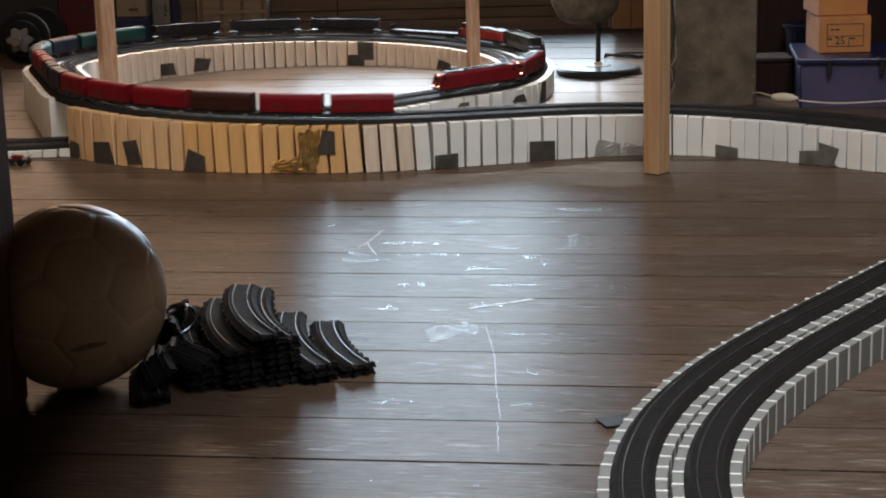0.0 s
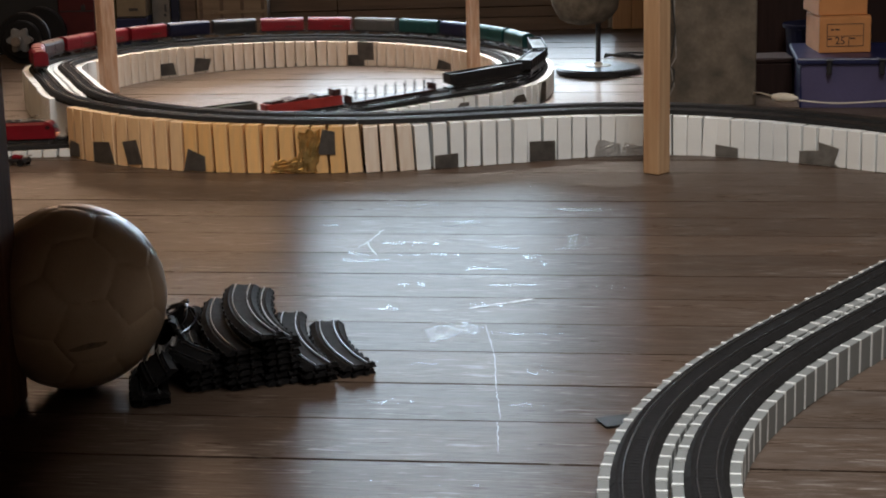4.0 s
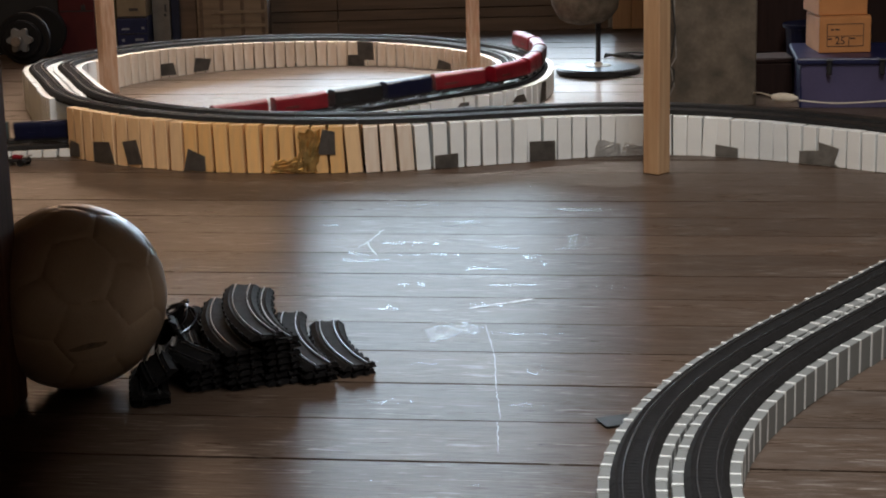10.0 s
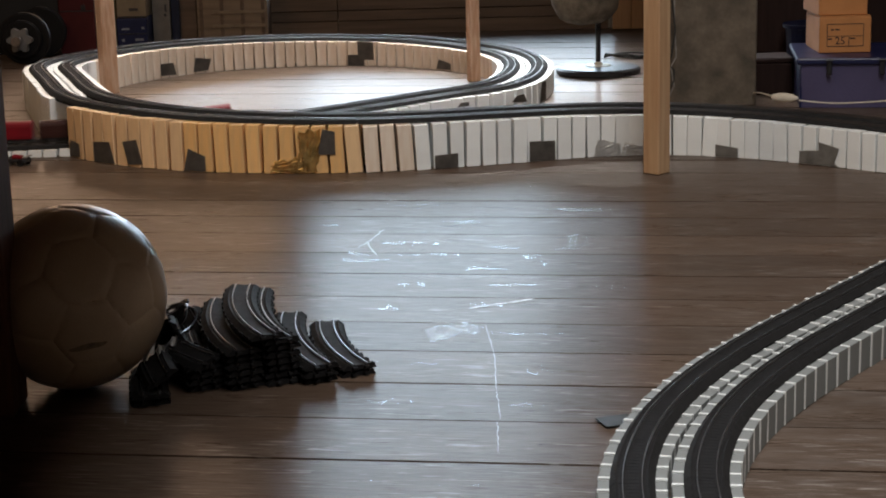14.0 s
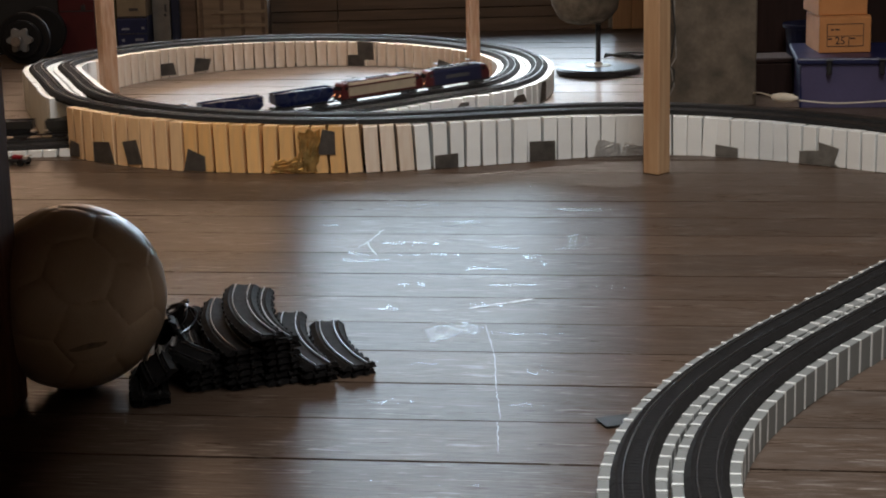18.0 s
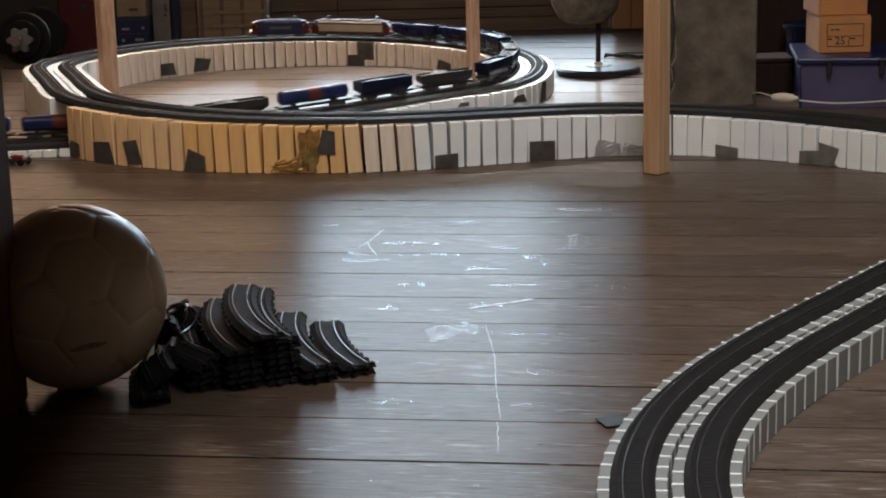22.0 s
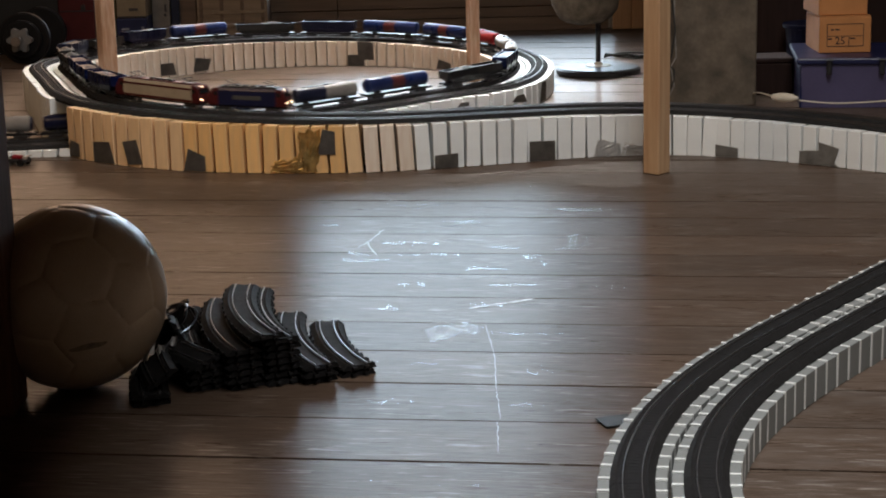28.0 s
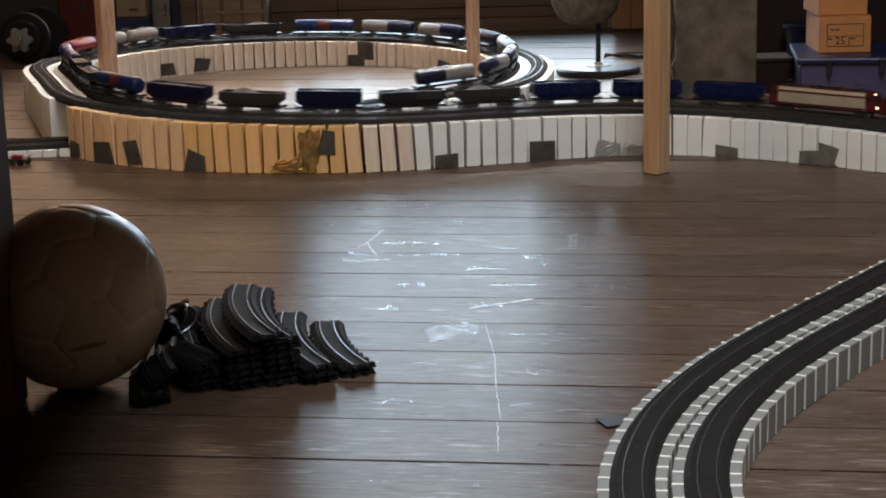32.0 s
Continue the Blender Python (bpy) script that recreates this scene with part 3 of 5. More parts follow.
def wheels(ob, xs):
    if "w" not in wheel_mesh:
        bm = bmesh.new()
        for s in (-1, 1):
            lathe(bm, [(0.0052, 0.0072), (0.0060, 0.0074), (0.0058, 0.0082), (0.0051, 0.0084), (0.0050, 0.0106), (0.0044, 0.0107), (0.0010, 0.0100)], 14, pose(0, 0, 0, 90 * s, 0, 0))
        lathe(bm, [(0.0009, -0.0105), (0.0009, 0.0105)], 8, pose(0, 0, 0, 90, 0, 0))
        wheel_mesh["w"] = mesh_of(bm, RAIL_DARK, "wheelset")
    for x in xs:
        part("wheelset", wheel_mesh["w"], None, ob, m=pose(x, 0, 0.0050))


def running_gear(ob, L, bogies):
    """Underframe, wheels or bogies, buffers and couplings under a body of length L."""
    bm = bmesh.new()
    box(bm, L, 0.0270, 0.0032, pose(0, 0, 0.0112))
    for s in (-1, 1):
        box(bm, L, 0.0016, 0.0044, pose(0, s * 0.0125, 0.0105))
    part("underframe", bm, DARK, ob)
    if bogies:
        xs = []
        for c in (-L / 2 + 0.026, L / 2 - 0.026):
            bm = bmesh.new()
            for s in (-1, 1):
                box(bm, 0.028, 0.0022, 0.0050, pose(c, s * 0.0128, 0.0062), 0.0006)
                box(bm, 0.008, 0.0030, 0.0034, pose(c - 0.0095, s * 0.0132, 0.0052))
                box(bm, 0.008, 0.0030, 0.0034, pose(c + 0.0095, s * 0.0132, 0.0052))
            box(bm, 0.009, 0.025, 0.0034, pose(c, 0, 0.0080))
            part("bogie", bm, BLACK, ob)
            xs += [c - 0.0095, c + 0.0095]
    else:
        xs = [-L * 0.31, L * 0.31]
        bm = bmesh.new()
        for x in xs:
            for s in (-1, 1):
                box(bm, 0.016, 0.0018, 0.0052, pose(x, s * 0.0125, 0.0070), 0.0006)
        tagged(part("axle_guard", bm, BLACK, ob), kind="stuff")
    wheels(ob, xs)
    for sx in (-1, 1):
        bm = bmesh.new()
        for sy in (-1, 1):
            lathe(bm, [(0.0012, 0), (0.0012, 0.0030), (0.0028, 0.0031), (0.0028, 0.0038)], 10, pose(sx * L / 2, sy * 0.0098, 0.0112, 0, 90 * sx, 0))
        part("buffer", bm, BLACK, ob)
        part("coupling", boxed(0.016, 0.0032, 0.0022, pose(sx * (L / 2 + 0.006), 0, 0.0078), 0.0005), BLACK, ob)


def hood_wagon(L, paint_mat, label, group):
    ob = thing("hood_wagon", label, "wagon", group)
    bm = bmesh.new()
    prism(bm, hood_outline(0.0315, 0.0125, 0.0355, 0.0095), -L / 2, L / 2)
    part("hood", bm, paint_mat, ob)
    for x in (-L / 2, 0.0, L / 2):
        bm = bmesh.new()
        prism(bm, [(y * 1.03, z + (0.0005 if z > 0.03 else -0.0002)) for y, z in hood_outline(0.0315, 0.0128, 0.0355, 0.0095)], x - 0.0011, x + 0.0011)
        part("rib", bm, paint_mat, ob)
    for s in (-1, 1):
        part("marking_panel", boxed(L * 0.26, 0.0006, 0.0050, pose(L * 0.2, s * 0.0158, 0.0225)), paint_mat if paint_mat is not RED else ORANGE, ob)
    running_gear(ob, L, False)
    return ob


def hopper_wagon(L, paint_mat, label, group, load=None, second=None, low=0.0):
    ob = thing("hopper_wagon", label, "wagon", group)
    bm = bmesh.new()
    z = 0.0420 - low
    prism(bm, [(-0.0150, 0.0135), (0.0150, 0.0135), (0.0168, 0.022), (0.0168, z), (0.0150, z + 0.0002), (0.0150, z - 0.006), (-0.0150, z - 0.006), (-0.0150, z + 0.0002), (-0.0168, z), (-0.0168, 0.022)], -L / 2, L / 2)
    for v in bm.verts:
        v.co.x *= 0.80 if v.co.z < 0.02 else 1.0
    part("body", bm, paint_mat, ob)
    for sx in (-1, 1):
        part("end_wall", boxed(0.0016, 0.0334, z - 0.0215, pose(sx * (L / 2 - 0.0006), 0, (z + 0.0220) / 2), 0.0004), paint_mat, ob)
    n = 7
    for s in (-1, 1):
        bm = bmesh.new()
        for i in range(n):
            box(bm, 0.0014, 0.0012, z - 0.0220, pose(-L * 0.46 + L * 0.92 * i / (n - 1), s * 0.0172, (z + 0.0220) / 2))
        tagged(part("side_ribbing", bm, paint_mat, ob), kind="stuff")
        if second:
            part("side_panel", boxed(L * 0.42, 0.0005, z - 0.0240, pose(L * 0.25, s * 0.0178, (z + 0.0220) / 2)), second, ob)
    bm = bmesh.new()
    k = 16
    top = [bm.verts.new((-L / 2 + 0.002 + (L - 0.004) * i / k, y, z - 0.0042 + (0.0050 + low) * max(0.0, math.sin(2 * math.pi * i / k - 0.8)) * (1 - abs(y) / 0.02))) for i in range(k + 1) for y in (-0.0145, 0, 0.0145)]
    for i in range(k):
        for j in (0, 1):
            bm.faces.new((top[3 * i + j], top[3 * i + j + 3], top[3 * i + j + 4], top[3 * i + j + 1]))
    part("load", bm, load or SLATE, ob)
    running_gear(ob, L, True)
    return ob


def tank_wagon(L, paint_mat, label, group, band=None, dome=True, r=0.0152):
    ob = thing("tank_wagon", label, "wagon", group)
    bm = bmesh.new()
    e = L / 2 - 0.002
    lathe(bm, [(0.002, -e), (r * 0.75, -e + 0.0012), (r * 0.95, -e + 0.004), (r, -e + 0.008), (r, e - 0.008), (r * 0.95, e - 0.004), (r * 0.75, e - 0.0012), (0.002, e)], 24, pose(0, 0, 0.0300, 0, 90, 0))
    part("tank", bm, paint_mat, ob, smooth=True)
    if band:
        bm = bmesh.new()
        lathe(bm, [(r * 1.004, -L * 0.10), (r * 1.012, -L * 0.095), (r * 1.012, L * 0.09), (r * 1.004, L * 0.095)], 24, pose(0, 0, 0.0300, 0, 90, 0), cap=False)
        part("band", bm, band, ob, smooth=True)
    if dome:
        part("dome", turned([(0.0055, 0), (0.0055, 0.0028), (0.0040, 0.0036), (0.0012, 0.0038)], 14, pose(0.004, 0, 0.0445)), paint_mat, ob)
        part("walkway", boxed(L * 0.5, 0.0065, 0.0010, pose(-L * 0.1, 0, 0.0462)), BLACK, ob)
    for x in (-L * 0.3, L * 0.3):
        part("saddle", boxed(0.006, 0.0240, 0.0060, pose(x, 0, 0.0150)), BLACK, ob)
    running_gear(ob, L, L > 0.125)
    return ob


def two_tone_tank(L, a, b, label, group):
    ob = tank_wagon(L, a, label, group, None)
    bm = bmesh.new()
    lathe(bm, [(0.0155, -L * 0.02), (0.0156, -L * 0.015), (0.0156, L / 2 - 0.010), (0.0150, L / 2 - 0.0055)], 24, pose(0, 0, 0.0300, 0, 90, 0), cap=False)
    part("sleeve", bm, b, ob, smooth=True)
    return ob


def stake_wagon(L, label, group):
    ob = thing("stake_wagon", label, "wagon", group)
    part("deck", boxed(L, 0.0310, 0.0030, pose(0, 0, 0.0142), 0.0005), MAROON, ob)
    n = 9
    stake = mesh_of(boxed(0.0018, 0.0016, 0.0240, pose(0, 0, 0.0120), 0.0003), BLACK, "stake")
    for i in range(n):
        for s in (-1, 1):
            part("stake", stake, None, ob, m=pose(-L / 2 + 0.008 + (L - 0.016) * i / (n - 1), s * 0.0152, 0.0150))
    for s in (-1, 1):
        part("end_board", boxed(0.0016, 0.0310, 0.0130, pose(s * (L / 2 - 0.001), 0, 0.0215)), MAROON, ob)
    running_gear(ob, L, True)
    return ob


def brake_cabin_wagon(L, label, group):
    ob = thing("cabin_wagon", label, "wagon", group)
    part("body", boxed(L, 0.0320, 0.0200, pose(0, 0, 0.0235), 0.0008), paint("oxide_red_paint", (0.24, 0.022, 0.018), 0.45), ob)
    part("cabin", boxed(0.016, 0.0310, 0.0330, pose(-L / 2 + 0.010, 0, 0.0300), 0.0008), MAROON, ob)
    bm = bmesh.new()
    rnd = random.Random(3)
    for i in range(9):
        box(bm, 0.016, 0.028, 0.006, pose(-L / 2 + 0.034 + i * (L - 0.05) / 8, 0, 0.0345 + rnd.uniform(-0.001, 0.003), rnd.uniform(-8, 8), rnd.uniform(-8, 8), rnd.uniform(-20, 20)), 0.0012)
    part("load", bm, MAROON, ob)
    running_gear(ob, L, True)
    return ob


def electric_loco(L, side, ends, roof, label, group, front_lit, stripe=None, sill=None):
    ob = thing("electric_locomotive", label, "locomotive", group)
    w = 0.0335
    bm = bmesh.new()
    prism(bm, [(-w / 2, 0.0120), (w / 2, 0.0120), (w / 2, 0.0385), (w / 2 - 0.003, 0.0435), (-w / 2 + 0.003, 0.0435), (-w / 2, 0.0385)], -L / 2 + 0.020, L / 2 - 0.020)
    part("body", bm, side, ob)
    for sx in (-1, 1):
        bm = bmesh.new()
        prism(bm, [(x, z) for x, z in ((L / 2 - 0.020, 0.0121), (L / 2 - 0.002, 0.0121), (L / 2, 0.0150), (L / 2, 0.0260), (L / 2 - 0.007, 0.0400), (L / 2 - 0.011, 0.0432), (L / 2 - 0.020, 0.0436))], -w / 2 + 0.0003, w / 2 - 0.0003,
              pose(0, 0, 0, 0, 0, 90 if sx < 0 else -90))
        cab = part("cab", bm, ends, ob)
        part("windscreen", boxed(0.0010, w * 0.74, 0.0085, pose(sx * (L / 2 - 0.0029), 0, 0.0335, 0, sx * -26, 0)), GLASS, cab)
        for sy in (-1, 1):
            part("side_window", boxed(0.007, 0.0006, 0.0070, pose(sx * (L / 2 - 0.0145), sy * (w / 2), 0.0335)), GLASS, cab)
        lit = LAMP_ON if (sx > 0) == front_lit else TAIL_ON
        for y, z in ((-0.0105, 0.0190), (0.0105, 0.0190), (0, 0.0405)):
            part("lamp", turned([(0.0017, 0), (0.0017, 0.0009), (0.0009, 0.0012)], 10, pose(sx * (L / 2 - (0.0085 if z > 0.03 else 0.0002)), y, z, 0, 90 * sx, 0)), lit if (z < 0.03 or sx > 0) else GLASS, cab)
    if sill:
        for sy in (-1, 1):
            part("sill", boxed(L - 0.041, 0.0006, 0.0040, pose(0, sy * (w / 2 + 0.0001), 0.0145)), sill, ob)
            part("eaves_band", boxed(L - 0.041, 0.0006, 0.0034, pose(0, sy * (w / 2 + 0.0001), 0.0366)), sill, ob)
    if stripe:
        for sy in (-1, 1):
            part("side_lettering_bar", boxed(L * 0.36, 0.0005, 0.0075, pose(0, sy * (w / 2 + 0.0001), 0.0265)), stripe, ob)
    part("roof", boxed(L - 0.040, 0.0230, 0.0022, pose(0, 0, 0.0446), 0.0006), roof, ob)
    for sx in (-1, 1):
        c = sx * (L / 2 - 0.040)
        bm = bmesh.new()
        for sy in (-1, 1):
            sweep(bm, [(c - 0.014, sy * 0.006, 0.0465), (c + 0.014, sy * 0.008, 0.0500), (c - 0.004, sy * 0.010, 0.0545)], round_section(0.0006, 6))
        box(bm, 0.003, 0.026, 0.0010, pose(c - 0.004, 0, 0.0550))
        box(bm, 0.026, 0.014, 0.0012, pose(c, 0, 0.0462))
        part("pantograph", bm, BLACK, ob)
    bm = bmesh.new()
    for i in range(4):
        box(bm, 0.010, 0.010, 0.0035, pose(-0.024 + i * 0.016, 0, 0.0468), 0.0008)
    part("roof_gear", bm, DARK, ob)
    running_gear(ob, L - 0.004, True)
    return ob


# The freight train that runs down: from its tail to its head
T1 = "freight train with red wagons"
hood_colours = {"R": (RED, "shiny red hooded freight wagon of the model train"), "D": (MAROON, "dark brown hooded freight wagon of the model train"),
                "N": (NAVY, "dark blue hooded freight wagon of the model train"), "T": (TEAL, "teal green hooded freight wagon of the model train"),
                "G": (GREY, "grey hooded freight wagon of the model train"), "K": (DARK, "black hooded freight wagon of the model train")}
first = {}


def again(key, make):
    """The first of a kind is built, the others are copies of it."""
    if key in first:
        return copy_thing(first[key], pose(0, 0, 0))
    first[key] = make()
    return first[key]


train_one, at = [], 0.0
for c in "RRDRRRNKRRGTNTT":
    train_one.append((again("hood" + c, lambda: hood_wagon(0.111, *hood_colours[c], T1)), at + 0.0605, 0.111))
    at += 0.1278
at += 0.031
for i in range(3):
    train_one.append((again("long", lambda: hopper_wagon(0.183, DARK, "long black bogie hopper wagon with a dark load", T1)), at + 0.0915, 0.183))
    at += 0.216
for kind, L in (("stake", 0.215), ("cabin", 0.168), ("green", 0.165), ("stake", 0.190)):
    if kind == "stake":
        ob = stake_wagon(L, "empty flat wagon with rows of upright stakes", T1)
    elif kind == "cabin":
        ob = brake_cabin_wagon(L, "oxide red open wagon with a brakeman's cabin", T1)
    else:
        ob = hopper_wagon(L, SLATE, "dark grey open wagon heaped with a green-black load", T1, GREEN)
    train_one.append((ob, at + L / 2, L))
    at += L + 0.018
for i in range(2):
    train_one.append((again("redloco", lambda: electric_loco(0.196, RED, RED, SLATE, "red electric locomotive with grey roof and pantographs", T1, True)), at + 0.098, 0.196))
    at += 0.204

# The mixed train that climbs: from its head to its tail, each with its start and end behind the head
T2 = "mixed train with blue wagons"
DARKRED = paint("dark_red_loco_paint", (0.065, 0.008, 0.009), 0.45)
B_BLUE, B_GREY, B_NAVY, B_SLATE = ("blue bogie hopper wagon of the model train", "grey bogie hopper wagon with a dark load",
                                   "very dark blue bogie hopper wagon of the model train", "grey and black bogie hopper wagon of the model train")
BO = "blue tank wagon with an orange band"
TWO = [("A", 0.00, 0.152), ("B", 0.162, 0.372), ("hb", 0.387, 0.518), ("hb", 0.543, 0.673), ("hb", 0.700, 0.828), ("hg", 0.855, 0.978), ("hs", 1.002, 1.118),
       ("hn", 1.150, 1.272), ("hg", 1.298, 1.415), ("hn", 1.442, 1.575), ("bo", 1.600, 1.762), ("hs", 1.788, 1.935), ("hn", 1.960, 2.100), ("bo", 2.122, 2.280), ("bo", 2.297, 2.452),
       ("rt", 2.468, 2.600), ("wt", 2.616, 2.722), ("wt", 2.738, 2.838), ("hb", 2.860, 3.007), ("hs", 3.035, 3.188), ("bo", 3.221, 3.382), ("wn", 3.405, 3.552), ("nw", 3.571, 3.723),
       ("wn", 3.745, 3.895), ("nw", 3.915, 4.062), ("wn", 4.082, 4.228), ("nw", 4.248, 4.378), ("nw", 4.396, 4.534)]
makers = {
    "A": lambda L: electric_loco(L, LOCO_BLUE, DARKRED, SLATE, "dark blue electric locomotive with dark red ends and lit lamps", T2, True, GREY),
    "B": lambda L: electric_loco(L, LOCO_WHITE, DARKRED, DARKRED, "white electric locomotive with red ends, roof and sills", T2, True, None, DARKRED),
    "hb": lambda L: hopper_wagon(L, BLUE, B_BLUE, T2, NAVY), "hg": lambda L: hopper_wagon(L, SLATE, B_GREY, T2, GREY, None, 0.006), "hn": lambda L: hopper_wagon(L, NAVY, B_NAVY, T2, DARK),
    "hs": lambda L: hopper_wagon(L, DARK, B_SLATE, T2, SLATE, SLATE, 0.004), "bo": lambda L: tank_wagon(L, TANK_BLUE, BO, T2, ORANGE, False),
    "rt": lambda L: tank_wagon(L, TANK_RED, "bright red tank wagon of the model train", T2), "wt": lambda L: tank_wagon(L, SILVER, "short silver tank wagon of the model train", T2),
    "wn": lambda L: two_tone_tank(L, NAVY, DULL_WHITE, "tank wagon half white and half dark blue", T2), "nw": lambda L: two_tone_tank(L, NAVY, DULL_WHITE, "tank wagon half dark blue and half white", T2)}
train_two = []
for kind, a, b in TWO:
    L = round((b - a) / 0.01) * 0.01 if kind[0] == "h" or kind in ("bo", "wn", "nw") else b - a
    train_two.append((again(("two", kind, round(L, 3)), lambda: makers[kind](L)), (a + b) / 2, L))


def on_line(line, s, L, back=False):
    """The pose of a vehicle of that length whose middle is at s on the line."""
    a, b = line.at(s - 0.32 * L), line.at(s + 0.32 * L)
    if back:
        a, b = b, a
    d = b - a
    mid = (a + b) / 2 + Vector((0, 0, 0.0083))
    return pose(mid.x, mid.y, mid.z, 0, -math.degrees(math.asin(d.z / d.length)), math.degrees(math.atan2(d.y, d.x)))


# times and places of train one's tail and of train two's head along their lines
RUN_ONE = [(0.0, 3.142), (2.0, 3.752), (6.0, 4.968), (10.0, 6.196), (12.0, 6.800), (13.0, 7.080), (13.5, 7.250), (14.0, 7.425), (17.0, 8.345), (19.5, 8.98), (22.5, 9.25), (32.0, 9.25)]
RUN_TWO = [(0.0, 8.33), (11.0, 8.33), (12.2, 8.22), (13.4, 7.95), (16.5, 6.985), (18.0, 6.515), (21.0, 5.575), (23.0, 4.945), (27.5, 3.595), (29.0, 3.115), (31.5, 2.308), (32.0, 2.15)]


# ---- ball ----
def football(x, y, r):
    ob = thing("football", "cream leather football with stitched panels and faded prints", "ball", at=pose(x, y, r, 140.6, -53.5, -143.0))
    part("bladder", turned([(r * 0.972 * max(0.01, math.sin(math.pi * i / 24)), -r * 0.972 * math.cos(math.pi * i / 24)) for i in range(25)], 48), SEAM, ob, smooth=True)
    g = (1 + 5 ** 0.5) / 2
    pent = [Vector(v).normalized() for v in [(0, s, t * g) for s in (-1, 1) for t in (-1, 1)] + [(s, t * g, 0) for s in (-1, 1) for t in (-1, 1)] + [(t * g, 0, s) for s in (-1, 1) for t in (-1, 1)]]
    hexa = []
    for i in range(12):
        for j in range(i):
            for k in range(j):
                if min(pent[i].dot(pent[j]), pent[i].dot(pent[k]), pent[j].dot(pent[k])) > 0.4:
                    hexa.append((pent[i] + pent[j] + pent[k]).normalized())
    centres = [(c, 1.0) for c in pent] + [(c, 1.0185) for c in hexa]
    src = bmesh.new()
    bmesh.ops.create_icosphere(src, subdivisions=6, radius=1)
    bins = [[] for _ in centres]
    for f in src.faces:
        c = f.calc_center_median().normalized()
        bins[max(range(len(centres)), key=lambda i: c.dot(centres[i][0]) * centres[i][1])].append([v.co.normalized() for v in f.verts])
    src.free()
    for i, faces in enumerate(bins):
        bm, seen = bmesh.new(), {}
        for tri in faces:
            vs = []
            for v in tri:
                key = tuple(round(a, 5) for a in v)
                if key not in seen:
                    score = sorted((v.dot(c) * w for c, w in centres), reverse=True)
                    edge = min(1.0, max(0.0, (score[0] - score[1]) / 0.055))
                    seen[key] = bm.verts.new(v * r * (0.983 + 0.017 * (1 - (1 - edge) ** 3.0)))
                vs.append(seen[key])
            bm.faces.new(vs)
        part("panel", bm, LEATHER, ob, smooth=True)
    # stitched seams between neighbouring panels, and faded prints
    corner = {}
    for i, h in enumerate(hexa):
        for c in pent:
            if h.dot(c) > 0.7:
                for k, h2 in enumerate(hexa):
                    if k > i and h2.dot(c) > 0.7 and h.dot(h2) > 0.7:
                        corner[(i, k, pent.index(c))] = (h * 1.0185 + h2 * 1.0185 + c * 1.22).normalized()
    for (i, k, p0), a in corner.items():
        for (j, m2, p1), b in corner.items():
            if a is not b and 0.86 < a.dot(b) < 0.97 and (i, k, p0) < (j, m2, p1):
                bm = bmesh.new()
                side = a.cross(b).normalized() * 0.0004
                row = []
                for q in range(9):
                    v = a.lerp(b, q / 8).normalized() * r * 0.9845
                    row.append((bm.verts.new(v - side), bm.verts.new(v + side)))
                for (c0, c1), (d0, d1) in zip(row, row[1:]):
                    bm.faces.new((c0, d0, d1, c1))
                part("seam", bm, SEAM, ob)
    back_turn = Euler((radians(140.6), radians(-53.5), radians(-143.0))).to_matrix().inverted()
    for d, w, h in (((0.31, -0.90, -0.31), 0.021, 0.0045), ((-0.56, -0.50, 0.66), 0.008, 0.010)):
        n = (back_turn @ Vector(d)).normalized()
        u = (back_turn @ Vector((1, 0.2, 0.1))).cross(n).cross(n).normalized()
        v = n.cross(u)
        bm = bmesh.new()
        rings = []
        for k in range(1, 7):
            rings.append([])
            for q in range(24):
                a = 2 * math.pi * q / 24
                e = n * r + (u * w * math.cos(a) + v * h * math.sin(a) * (0.8 + 0.2 * math.sin(3 * a))) * k / 6
                rings[-1].append(bm.verts.new(e.normalized() * r * 1.0012))
        bm.faces.new(rings[0])
        for c, d2 in zip(rings, rings[1:]):
            for q in range(24):
                bm.faces.new((c[q], d2[q], d2[(q + 1) % 24], c[(q + 1) % 24]))
        part("faded_print", bm, PRINT, ob)
    return ob


PRINT = mat("faded_print_ink", (0.21, 0.16, 0.115), 0.5, var=0.2, scale=120)
football(-0.4055, 1.856, 0.1015)


# ---- heap of spare track ----
spare = {}


